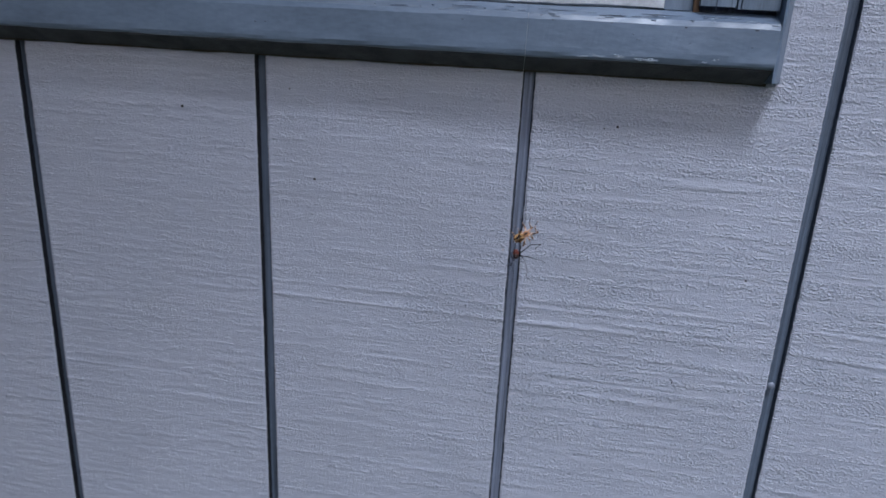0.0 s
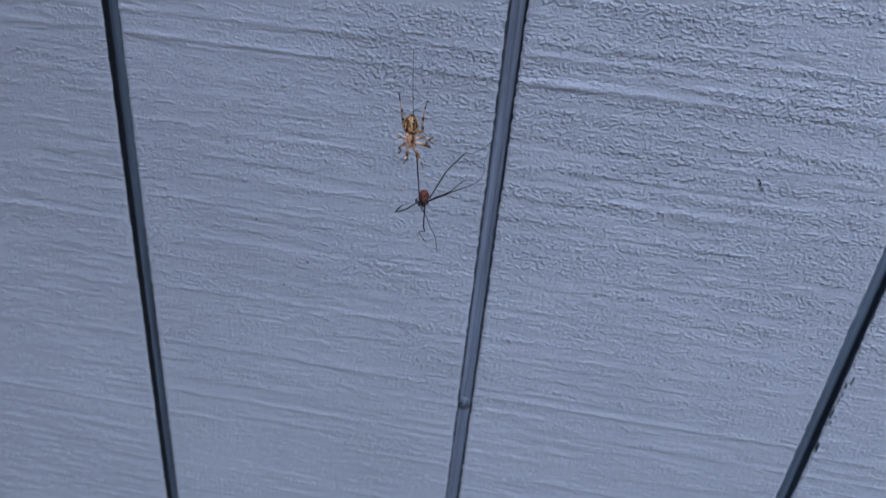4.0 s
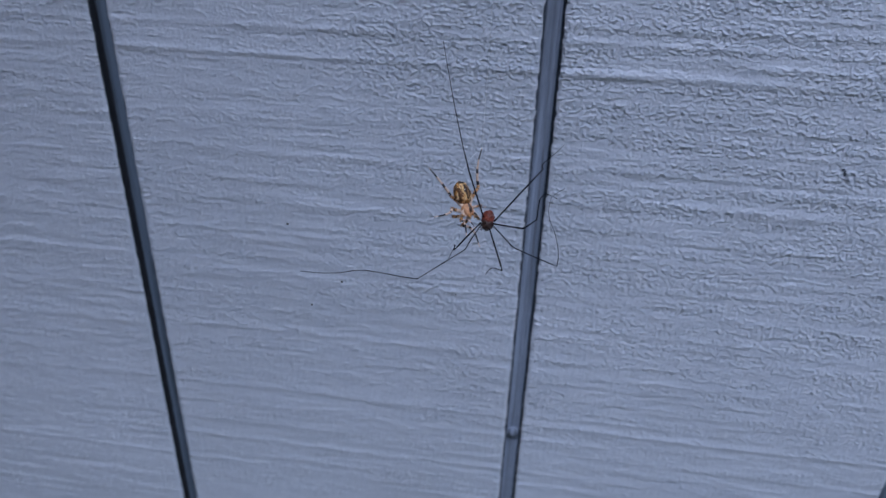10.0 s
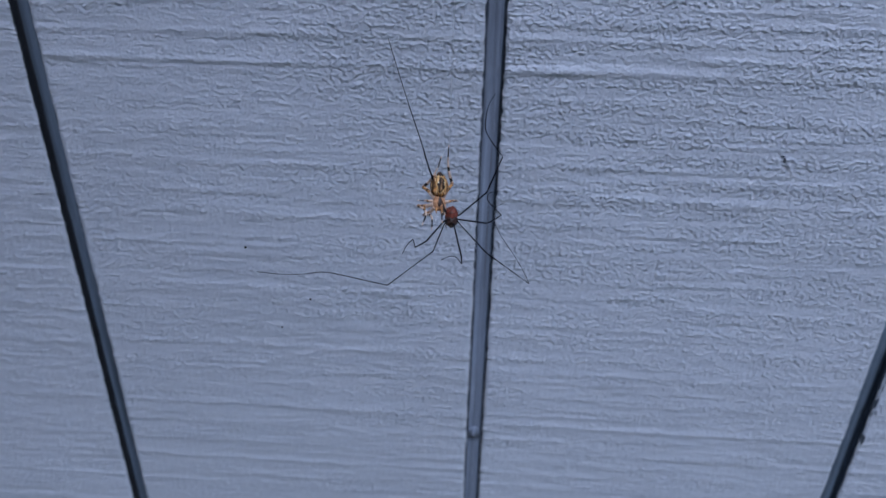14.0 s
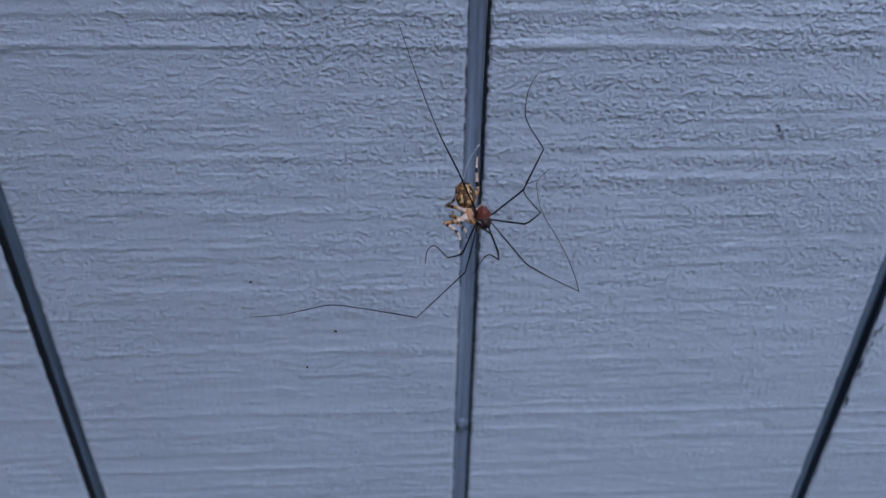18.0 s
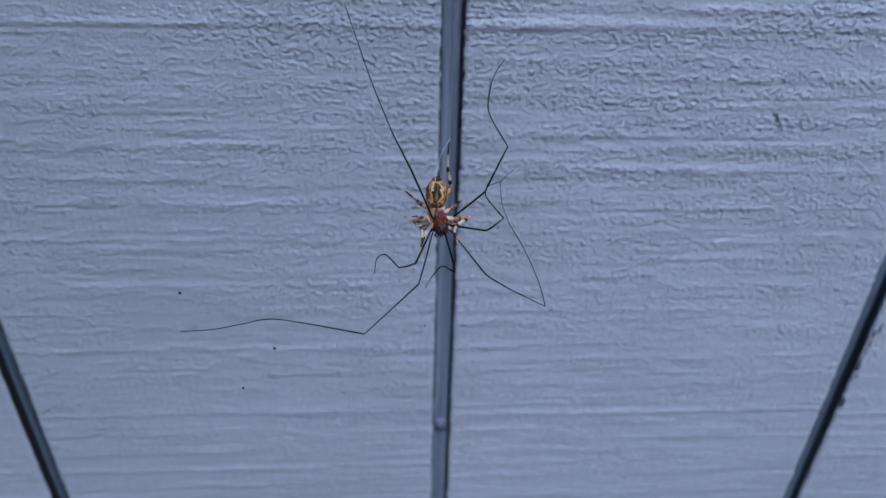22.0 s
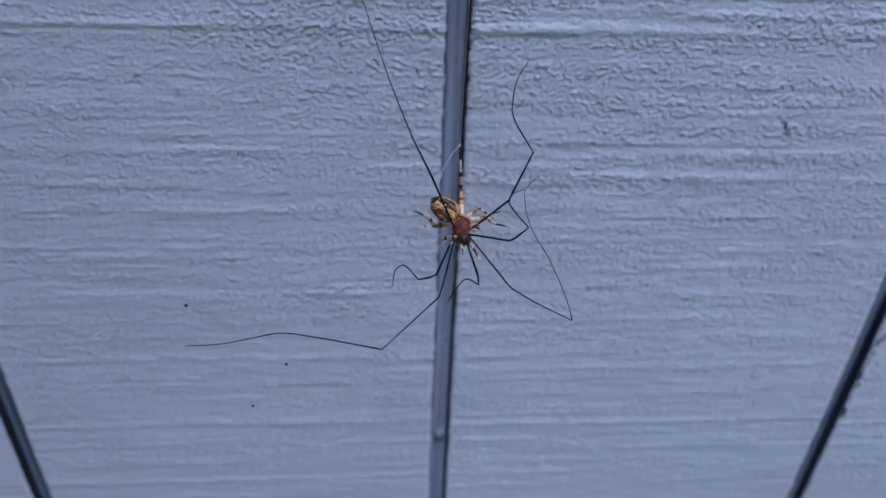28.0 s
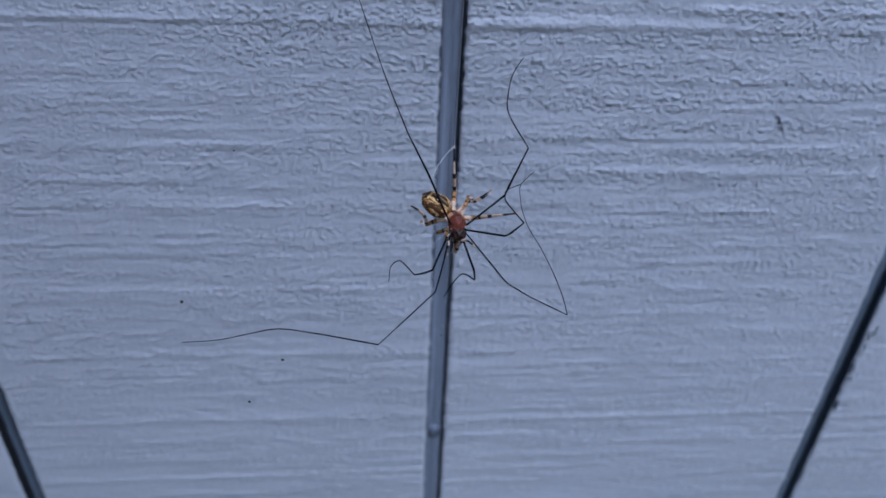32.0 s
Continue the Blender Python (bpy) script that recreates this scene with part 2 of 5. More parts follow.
def abdomen_material():
    """Tan streaked skin, a dark belly band with two pale spots, dark edge folds."""
    m = material("spider_belly", (0.42, 0.185, 0.05), 0.62, vary=0.8, scale=900, bump=0.0003, bump_scale=1800, spec=0.25)
    n, l = m.node_tree.nodes, m.node_tree.links
    b = n["Principled BSDF"]
    base = b.inputs["Base Color"].links[0].from_socket
    tc = n.new("ShaderNodeTexCoord")
    sep = n.new("ShaderNodeSeparateXYZ")
    l.new(tc.outputs["Object"], sep.inputs[0])

    def calc(op, a, c=None, d=None):
        q = n.new("ShaderNodeMath")
        q.operation = op
        for i, v in enumerate((a, c, d)):
            if v is None:
                continue
            if isinstance(v, (int, float)):
                q.inputs[i].default_value = v
            else:
                l.new(v, q.inputs[i])
        return q.outputs[0]

    def paint(under, mask, color):
        mx = n.new("ShaderNodeMix")
        mx.data_type = "RGBA"
        l.new(mask, mx.inputs["Factor"])
        l.new(under, mx.inputs["A"])
        mx.inputs["B"].default_value = (*color, 1)
        return mx.outputs["Result"]

    warp = n.new("ShaderNodeTexNoise")
    warp.inputs["Scale"].default_value = 650
    warp.inputs["Detail"].default_value = 3
    l.new(tc.outputs["Object"], warp.inputs["Vector"])
    sw = n.new("ShaderNodeSeparateColor")
    l.new(warp.outputs["Color"], sw.inputs[0])
    at_x = calc("ADD", sep.outputs["X"], calc("MULTIPLY", calc("SUBTRACT", sw.outputs[0], 0.5), 0.0016))
    at_y = calc("ADD", sep.outputs["Y"], calc("MULTIPLY", calc("SUBTRACT", sw.outputs[1], 0.5), 0.0024))

    def blob(cx, cy, rx, ry, soft=0.18, ragged=1.2):
        wob = n.new("ShaderNodeTexNoise")
        wob.inputs["Scale"].default_value = 1100
        l.new(tc.outputs["Object"], wob.inputs["Vector"])
        u = calc("DIVIDE", calc("SUBTRACT", calc("ABSOLUTE", at_x), cx), rx)
        v = calc("DIVIDE", calc("SUBTRACT", at_y, cy), ry)
        r = calc("SQRT", calc("ADD", calc("MULTIPLY", u, u), calc("MULTIPLY", v, v)))
        r = calc("ADD", r, calc("MULTIPLY", calc("SUBTRACT", wob.outputs["Fac"], 0.5), ragged))
        q = n.new("ShaderNodeMapRange")
        q.inputs["From Min"].default_value = 1 + soft
        q.inputs["From Max"].default_value = 1 - soft
        l.new(r, q.inputs["Value"])
        return q.outputs[0]

    col = base
    for sc, lo, hi, c in ((1300, 0.5, 0.6, (0.06, 0.028, 0.014)), (2600, 0.6, 0.66, (0.75, 0.5, 0.24))):
        t = n.new("ShaderNodeTexNoise")
        t.inputs["Scale"].default_value = sc
        t.inputs["Detail"].default_value = 2
        l.new(tc.outputs["Object"], t.inputs["Vector"])
        q = n.new("ShaderNodeMapRange")
        q.inputs["From Min"].default_value, q.inputs["From Max"].default_value = lo, hi
        l.new(t.outputs["Fac"], q.inputs["Value"])
        col = paint(col, q.outputs[0], c)
    # slanting brown and cream streaks down the sides
    for tilt, sx, sy, lo, hi, c in ((35, 3400, 620, 0.5, 0.58, (0.09, 0.04, 0.016)), (28, 3800, 700, 0.58, 0.64, (0.8, 0.55, 0.28))):
        mp = n.new("ShaderNodeMapping")
        mp.inputs["Rotation"].default_value = (0, 0, radians(tilt))
        mp.inputs["Scale"].default_value = (sx, sy, sy)
        side = n.new("ShaderNodeCombineXYZ")
        l.new(calc("ABSOLUTE", sep.outputs["X"]), side.inputs["X"])
        l.new(sep.outputs["Y"], side.inputs["Y"])
        l.new(sep.outputs["Z"], side.inputs["Z"])
        l.new(side.outputs[0], mp.inputs["Vector"])
        t = n.new("ShaderNodeTexNoise")
        t.inputs["Scale"].default_value = 1.0
        t.inputs["Detail"].default_value = 2
        l.new(mp.outputs[0], t.inputs["Vector"])
        q = n.new("ShaderNodeMapRange")
        q.inputs["From Min"].default_value, q.inputs["From Max"].default_value = lo, hi
        l.new(t.outputs["Fac"], q.inputs["Value"])
        col = paint(col, q.outputs[0], c)
    # a dark band drawn in at both ends, edged with cream, a dull keel, white spots, a dark tip
    col = paint(col, blob(0.00215, -0.0004, 0.0003, 0.0026), (0.08, 0.036, 0.015))
    col = paint(col, blob(0.0, -0.0001, 0.0013, 0.0027, 0.12, 0.5), (0.74, 0.46, 0.19))
    col = paint(col, blob(0.0, -0.0002, 0.00102, 0.0023, 0.12, 0.6), (0.026, 0.013, 0.009))
    col = paint(col, blob(0.0, -0.0010, 0.0003, 0.0012, 0.2, 0.5), (0.2, 0.11, 0.045))
    col = paint(col, blob(0.0, 0.0009, 0.0001, 0.0009), (0.16, 0.08, 0.03))
    col = paint(col, blob(0, 0.003, 0.0010, 0.0008), (0.025, 0.014, 0.01))
    l.new(col, b.inputs["Base Color"])
    return m


BELLY = abdomen_material()


# ---- mesh helpers ----
def mesh_object(name, verts, faces, mats, parent=None, label="", smooth=False, face_mats=None):
    me = bpy.data.meshes.new(name)
    me.from_pydata(verts, [], faces)
    for m in mats if isinstance(mats, (list, tuple)) else [mats]:
        me.materials.append(m)
    if smooth:
        me.polygons.foreach_set("use_smooth", [True] * len(me.polygons))
    if face_mats is not None:
        me.polygons.foreach_set("material_index", face_mats)
    me.update()
    ob = new(name, me)
    if parent is not None:
        ob.parent = parent
    if label:
        tagged(ob, label)
    return ob


def part(name, bm, mat, parent, label="", smooth=False):
    me = bpy.data.meshes.new(name)
    bm.to_mesh(me)
    bm.free()
    for m in mat if isinstance(mat, (list, tuple)) else [mat]:
        me.materials.append(m)
    if smooth:
        me.polygons.foreach_set("use_smooth", [True] * len(me.polygons))
    ob = new(name, me)
    ob.parent = parent
    if label:
        tagged(ob, label)
    return ob


def box(bm, x0, x1, y0, y1, z0, z1, bevel=0.0):
    made = bmesh.ops.create_cube(bm, size=1.0)
    bmesh.ops.scale(bm, vec=(x1 - x0, y1 - y0, z1 - z0), verts=made["verts"])
    bmesh.ops.translate(bm, vec=((x0 + x1) / 2, (y0 + y1) / 2, (z0 + z1) / 2), verts=made["verts"])
    if bevel:
        edges = {e for v in made["verts"] for e in v.link_edges}
        bmesh.ops.bevel(bm, geom=list(edges), offset=bevel, segments=2, affect="EDGES")
    return bm


# ---- the wall: grooved plywood siding ----
PITCH = 0.2032
GW = 0.0082
GD = 0.0052
DATUM = 1.2
X_LOW, X_HIGH = -3 * PITCH, 0.3325
Z_LOW, Z_HIGH = -0.29, 0.40


def lattice(x, z, seed):
    """Smooth value noise in -1..1 on a unit lattice."""
    xi, zi = np.floor(x).astype(np.int64), np.floor(z).astype(np.int64)
    fx, fz = x - xi, z - zi
    fx, fz = fx * fx * (3 - 2 * fx), fz * fz * (3 - 2 * fz)

    def h(a, b):
        n = (a * 374761393 + b * 668265263 + seed * 974711) & 0x7FFFFFFF
        n = ((n ^ (n >> 13)) * 1274126177) & 0x7FFFFFFF
        n = n ^ (n >> 16)
        return (n & 0xFFFF) / 32767.5 - 1

    a, b = h(xi, zi), h(xi + 1, zi)
    c, d = h(xi, zi + 1), h(xi + 1, zi + 1)
    return (a + (b - a) * fx) * (1 - fz) + (c + (d - c) * fx) * fz


def step(v, w):
    v = np.clip(0.5 + v / (2 * w), 0, 1)
    return v * v * (3 - 2 * v)


def bar(x, z, x0, x1, zc, half):
    """A raised saw ridge that runs along the board."""
    along = step(x - x0, 0.006) * step(x1 - x, 0.006)
    return along * np.exp(-(((z - zc) / half) ** 2))


# saw ridges that stand out along the boards: from, to, height on the wall, how proud in mm
RIDGES = ((0.0, 0.17, 0.1195, 0.4), (0.085, 0.2, 0.1122, 0.4), (0.0, 0.2, 0.1052, 0.35), (0.08, 0.2, 0.0872, 0.35), (0.07, 0.15, 0.0797, 0.4),
          (0.02, 0.13, 0.0632, 0.35), (0.03, 0.2, 0.0478, 0.28), (-0.17, -0.08, 0.0124, 0.4), (-0.165, -0.01, -0.0074, 0.45), (-0.18, -0.005, -0.0442, 0.35),
          (-0.18, -0.11, -0.0555, 0.35), (0.0, 0.04, -0.0444, 0.3), (0.206, 0.33, -0.0935, 0.5), (0.206, 0.27, -0.1705, 0.35), (0.206, 0.32, -0.1875, 0.45), (0.0, 0.05, -0.0995, 0.4), (-0.05, 0.0, -0.0995, 0.4))


def relief(x, z):
    """Height of the rough-sawn face over its plane, in metres."""
    mm = 1000.0
    warp = 0.5 * lattice(x * mm / 60, z * mm / 30, 11) + 0.35 * lattice(x * mm / 4, z * mm / 7, 12)
    zz = z * mm + warp
    patch = np.clip(0.45 + 1.0 * lattice(x * mm / 62 + 7, z * mm / 40, 21) + 0.5 * step(z - 0.02, 0.08) * step(x + 0.03, 0.05), 0, 1.2)
    torn = step(lattice(x * mm / 21, zz / 3.1, 1) + 0.35 * lattice(x * mm / 5, zz / 1.6, 7), 0.16)
    flake = step(lattice(x * mm / 10, zz / 1.9, 2) + 0.3 * lattice(x * mm / 3, zz / 1.3, 8) - 0.25, 0.14)
    long = np.maximum(0, lattice(x * mm / 120, zz / 3.3, 3) - 0.3)
    pebble = lattice(x * mm / 4.0, zz / 2.5, 4) + 0.6 * lattice(x * mm / 2.2, zz / 1.6, 5)
    weave = np.sin(x * mm * 1.75 + 2 * lattice(x * mm / 20, z * mm / 15, 9)) * step(lattice(x * mm / 45 + 3, z * mm / 35, 10) - 0.3, 0.15)
    rough = RUFF * (1 + 0.7 * step(-0.2 - x, 0.03))
    h = rough * (0.26 * torn + 0.17 * flake) * (1.05 - 0.45 * patch) + 0.45 * long + RUFF * 0.15 * pebble * (0.15 + patch) + 0.05 * weave
    tilt = 0.1066 + 0.004 * x - 0.06 * np.maximum(0, x - 0.2)
    h += 0.75 * bar(x, z, -0.2, -0.088, tilt, 0.0016) + 0.55 * bar(x, z, -0.09, 0.34, tilt, 0.0017)
    h += 0.35 * bar(x, z, -0.3, -0.07, tilt + 0.012, 0.0012) + 0.3 * bar(x, z, 0.0, 0.34, tilt + 0.019, 0.0015)
    h += 0.4 * bar(x, z, -0.16, -0.095, 0.045, 0.0015) + 0.3 * bar(x, z, -0.17, -0.06, 0.0335, 0.0012) + 0.3 * bar(x, z, 0.21, 0.34, -0.125, 0.0015)
    h += 0.25 * bar(x, z, -0.4, 0.0, 0.016, 0.0012) + 0.3 * bar(x, z, -0.25, 0.0, -0.085, 0.0013) + 0.25 * bar(x, z, 0.0, 0.2, -0.089, 0.0013)
    for x0, x1, zc, amp in RIDGES:
        worn = 0.75 + 0.45 * lattice(x * mm / 9, z * 0 + zc * 900, 41)
        h += amp * worn * bar(x, z, x0, x1, zc + 0.0003 * lattice(x * mm / 12, z * 0 + zc * 700, 42), 0.0012)
    h += 0.5 * lattice(x * mm / 60, z * mm / 60, 6)
    return h / mm


RUFF = 0.4
wall = tagged(new("wall_north"), "grey-lavender painted grooved plywood siding, rough sawn", "wall", kind="structure")


def siding_strip(x0, x1, z0, z1, step_x, step_z, name):
    """One flat between two grooves, with its edges rolled into the groove."""
    nx, nz = max(2, int((x1 - x0) / step_x)), max(2, int((z1 - z0) / step_z))
    xs = np.concatenate([[x0, x0 + 0.0003], np.linspace(x0 + 0.001, x1 - 0.001, nx), [x1 - 0.0003, x1]])
    zs = np.linspace(z0, z1, nz)
    X, Z = np.meshgrid(xs, zs)
    H = relief(X, Z)
    edge = np.minimum(X - x0, x1 - X)
    wob = 0.00032 * lattice(Z * 1000 / 2.2, X * 3, 31) + 0.001 * np.maximum(0, lattice(Z * 1000 / 5.5, X * 3, 32) - 0.45)
    H = np.where(edge < 0.0009, H * 0.5 - 0.0006 * (1 - edge / 0.0009), H)
    X = X + np.where(edge < 0.0006, wob, 0)
    n, m = len(zs), len(xs)
    verts = np.stack([X.ravel(), -H.ravel(), Z.ravel() + DATUM], 1)
    idx = np.arange(n * m).reshape(n, m)
    quads = np.stack([idx[:-1, :-1], idx[:-1, 1:], idx[1:, 1:], idx[1:, :-1]], -1).reshape(-1, 4)
    me = bpy.data.meshes.new(name)
    me.vertices.add(len(verts))
    me.vertices.foreach_set("co", verts.ravel())
    me.loops.add(quads.size)
    me.loops.foreach_set("vertex_index", quads.ravel())
    me.polygons.add(len(quads))
    me.polygons.foreach_set("loop_start", np.arange(0, quads.size, 4))
    me.polygons.foreach_set("use_smooth", np.ones(len(quads), bool))
    me.materials.append(SIDING)
    me.update(calc_edges=True)
    me.validate()
    ob = new(name, me)
    ob.parent = wall
    return ob


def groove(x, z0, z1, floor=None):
    """The channel between two flats: a painted floor, and sides coloured dark for their shade."""
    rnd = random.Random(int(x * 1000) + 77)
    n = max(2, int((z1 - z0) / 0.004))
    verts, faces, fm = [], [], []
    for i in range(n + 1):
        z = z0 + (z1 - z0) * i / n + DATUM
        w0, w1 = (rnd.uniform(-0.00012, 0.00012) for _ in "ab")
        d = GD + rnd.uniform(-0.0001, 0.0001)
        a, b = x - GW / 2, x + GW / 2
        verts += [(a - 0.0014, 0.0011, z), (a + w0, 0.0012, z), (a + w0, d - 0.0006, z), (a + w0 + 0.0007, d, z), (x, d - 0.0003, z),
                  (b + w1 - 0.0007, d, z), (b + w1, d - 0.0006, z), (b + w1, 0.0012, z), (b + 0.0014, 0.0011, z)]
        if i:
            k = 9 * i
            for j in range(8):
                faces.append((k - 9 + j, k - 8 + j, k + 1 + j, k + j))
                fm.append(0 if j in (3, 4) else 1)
    return mesh_object("groove", verts, faces, [floor or GROOVE, SIDE_SHADED if floor is GROOVE_SHADED else SIDE_DIM if floor else GAP], wall, "dark painted groove", face_mats=fm)


WIN_X, WIN_Z = 0.106, 0.336


def groove_x(k):
    """Where the grooves run: one was cut a little off its pitch."""
    return k * PITCH - (0.0022 if k == -2 else 0.0)


for k in range(-3, 2):
    x0 = groove_x(k) + GW / 2 + 0.0004
    x1 = min(groove_x(k + 1) - GW / 2 - 0.0004, X_HIGH)
    siding_strip(x0, x1, -DATUM, Z_LOW, 0.02, 0.02, "siding_board")
    siding_strip(x0, x1, Z_LOW, WIN_Z, 0.001, 0.0007, "siding_board")
    if k >= 0:
        siding_strip(max(x0, WIN_X + 0.03), x1, WIN_Z, Z_HIGH, 0.001, 0.0007, "siding_board")
        siding_strip(max(x0, WIN_X + 0.03), x1, Z_HIGH, 1.4, 0.02, 0.02, "siding_board")
    groove(groove_x(k), -DATUM, WIN_Z if k < 1 else 1.4, None if k == 0 else GROOVE_DIM if k == 1 else GROOVE_SHADED)
for k in list(range(-9, -5)) + list(range(4, 9)):
    siding_strip(k * PITCH + GW / 2, (k + 1) * PITCH - GW / 2, -DATUM, 1.4, 0.03, 0.03, "siding_board")
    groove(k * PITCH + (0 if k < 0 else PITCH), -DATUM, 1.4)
for k in (-5, -4):
    siding_strip(k * PITCH + GW / 2, (k + 1) * PITCH - GW / 2, -DATUM, WIN_Z, 0.03, 0.03, "siding_board")
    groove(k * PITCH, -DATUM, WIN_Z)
for nm, (bx0, bx1, bz0, bz1) in {"a": (-9 * PITCH, 9 * PITCH, -DATUM, 0.345), "b": (0.105, 9 * PITCH, 0.345, 1.4), "c": (-9 * PITCH, -0.9, 0.345, 1.4), "d": (-0.9, 0.105, 1.25, 1.4)}.items():
    bm = bmesh.new()
    box(bm, bx0, bx1, 0.008, 0.11, bz0 + DATUM, bz1 + DATUM)
    part("wall_core", bm, PLAIN, wall)


def nail(x, z, r, y, mat, squash=0.35):
    bm = bmesh.new()
    bmesh.ops.create_uvsphere(bm, u_segments=14, v_segments=8, radius=r)
    bmesh.ops.scale(bm, vec=(1, squash, 1), verts=bm.verts)
    ob = part("nail_head", bm, mat, wall, "painted-over nail head", True)
    ob.location = (x, y, z + DATUM)


nail(-0.0002, -0.099, 0.0036, 0.0036, GROOVE)
nail(0.2022, 0.0775, 0.0027, 0.0016, NAIL)
nail(-0.4167, 0.042, 0.0032, 0.0016, GROOVE)

# torn slivers beside the third groove, where the paint has skipped
rnd = random.Random(17)
for i in range(16):
    bm = bmesh.new()
    bmesh.ops.create_icosphere(bm, subdivisions=1, radius=1)
    for v in bm.verts:
        v.co *= rnd.uniform(0.6, 1.3)
    bmesh.ops.scale(bm, vec=(rnd.uniform(0.0002, 0.0005), 0.0003, rnd.uniform(0.001, 0.005)), verts=bm.verts)
    ob = part("bare_sliver", bm, GAP, wall, "dark skip in the paint")
    sx, sz = PITCH + GW / 2 + 0.0008 + abs(rnd.gauss(0, 0.0012)), rnd.uniform(-0.088, -0.034)
    ob.location = (sx, -float(relief(np.array([sx]), np.array([sz]))[0]) - 0.0001, sz + DATUM)

# a torn flake of paint that stands off the board over a dark gouge
flake_x, flake_z = 0.1310, 0.0705
face = -float(relief(np.array([flake_x]), np.array([flake_z]))[0])
bm = bmesh.new()
outline = ((-1.5, 2.6), (-0.7, 3.0), (0.2, 1.2), (1.7, 0.3), (2.1, -0.9), (0.9, -2.2), (-0.2, -2.6), (-0.6, -1.2), (-0.4, 0.6), (-1.3, 1.6))
rim = [bm.verts.new((u * 0.001, (0.0 if u < -0.3 else -0.0005 * u) - 0.0002, v * 0.001)) for u, v in outline]
back = [bm.verts.new((c.co.x, c.co.y + 0.0004, c.co.z)) for c in rim]
bm.faces.new(rim)
bm.faces.new(back[::-1])
for i in range(10):
    bm.faces.new((rim[i], back[i], back[(i + 1) % 10], rim[(i + 1) % 10]))
bmesh.ops.recalc_face_normals(bm, faces=bm.faces)
part("paint_flake", bm, SIDING, wall, "lifted flake of lavender paint").location = (flake_x, face - 0.0005, flake_z + DATUM)
for u, v, w, h in ((-1.0, 0.6, 0.42, 2.2), (-2.2, 2.0, 0.9, 0.6), (0.4, -2.4, 0.9, 0.5)):
    bm = bmesh.new()
    bmesh.ops.create_icosphere(bm, subdivisions=1, radius=1)
    bmesh.ops.scale(bm, vec=(w * 0.001, 0.0004, h * 0.001), verts=bm.verts)
    part("gouge", bm, GAP, wall, "dark gouge in the paint").location = (flake_x + u * 0.001, face - 0.0001, flake_z + v * 0.001 + DATUM)

# dirt specks stuck to the paint
rnd = random.Random(5)
spots = [(0.0651, 0.2635, 0.0011), (0.0563, 0.2617, 0.0006), (-0.2693, 0.255, 0.0013), (-0.1604, 0.206, 0.0012), (-0.1796, 0.2743, 0.0006),
         (-0.1625, 0.1773, 0.0007), (0.1694, 0.1595, 0.0009)]
spots += [(rnd.uniform(-0.4, 0.32), rnd.uniform(-0.2, 0.29), rnd.uniform(0.0002, 0.0005)) for _ in range(40)]
for sx, sz, sr in spots:
    bm = bmesh.new()
    bmesh.ops.create_icosphere(bm, subdivisions=1, radius=sr)
    for v in bm.verts:
        v.co *= rnd.uniform(0.7, 1.2)
        v.co.y *= 0.5
    ob = part("dirt_speck", bm, SPECK, wall, "dark dirt speck")
    ob.location = (sx, -float(relief(np.array([sx]), np.array([sz]))[0]) - sr * 0.2, sz + DATUM)


# ---- window: bevelled trim, sill, stile, sash and pane ----
def prism(name, outline, axis, a, b, mat, parent, label="", cuts=1, jitter=0.0, seed=1):
    """A moulding: an outline in the cross plane drawn along an axis, slightly uneven."""
    rr = random.Random(seed)
    verts, faces = [], []
    n = len(outline)
    waves = [[(rr.uniform(30, 90), rr.uniform(120, 320), rr.uniform(0, 6), rr.uniform(0, 6)) for _ in "pq"] for _ in outline]
    for i in range(cuts + 1):
        s = a + (b - a) * i / cuts
        for (p, q), w in zip(outline, waves):
            p, q = (c + jitter * (math.sin(s * f + u) + 0.5 * math.sin(s * g + v)) for c, (f, g, u, v) in zip((p, q), w))
            verts.append((s, p, q + DATUM) if axis == "x" else (p, q, s + DATUM))
        if i:
            k = n * i
            for j in range(n):
                j2 = (j + 1) % n
                faces.append((k - n + j, k - n + j2, k + j2, k + j))
    faces += [tuple(range(n))[::-1], tuple(range(n * cuts, n * cuts + n))]
    ob = mesh_object(name, verts, faces, mat, parent, label)
    bm = bmesh.new()
    bm.from_mesh(ob.data)
    bmesh.ops.recalc_face_normals(bm, faces=bm.faces)
    bm.to_mesh(ob.data)
    bm.free()
    return ob


window = tagged(new("window_1"), "weathered window in blue-grey painted bevelled wooden trim", "window", kind="structure")
# bottom rail: chamfered below, rolled edge, face, sloping top
RAIL = [(0.0, 0.2988), (-0.003, 0.2996), (-0.0220, 0.3090), (-0.0237, 0.3097), (-0.0248, 0.3111), (-0.0254, 0.313), (-0.0255, 0.3165), (-0.025, 0.3335), (-0.0232, 0.3368), (-0.008, 0.3425), (0.004, 0.343), (0.004, 0.2988)]
prism("window_sill", RAIL, "x", -0.92, 0.1553, TRIM, window, "blue-grey painted rail with a rounded lower edge", 300, 0.0002, 3)
# strip over the chamfer: the underside's shade and grime put into its colour
prism("shaded_underside", [(-0.0032, 0.2990), (-0.0222, 0.3084), (-0.0226, 0.3093), (-0.0032, 0.3000)], "x", -0.92, 0.1553, SHADE_GRIME, window, "underside of the rail, near black for its shade and grime", 300, 0.00025, 5)
# the bevelled outer edge turns the corner and runs up beside the stile
prism("trim_edge", [(0.1665, 0.0), (0.165, -0.003), (0.1585, -0.0215), (0.157, -0.0238), (0.1555, -0.0248), (0.1555, 0.0)], "z", 0.3012, 1.25, TRIM, window, "", 40, 0.0002, 4)
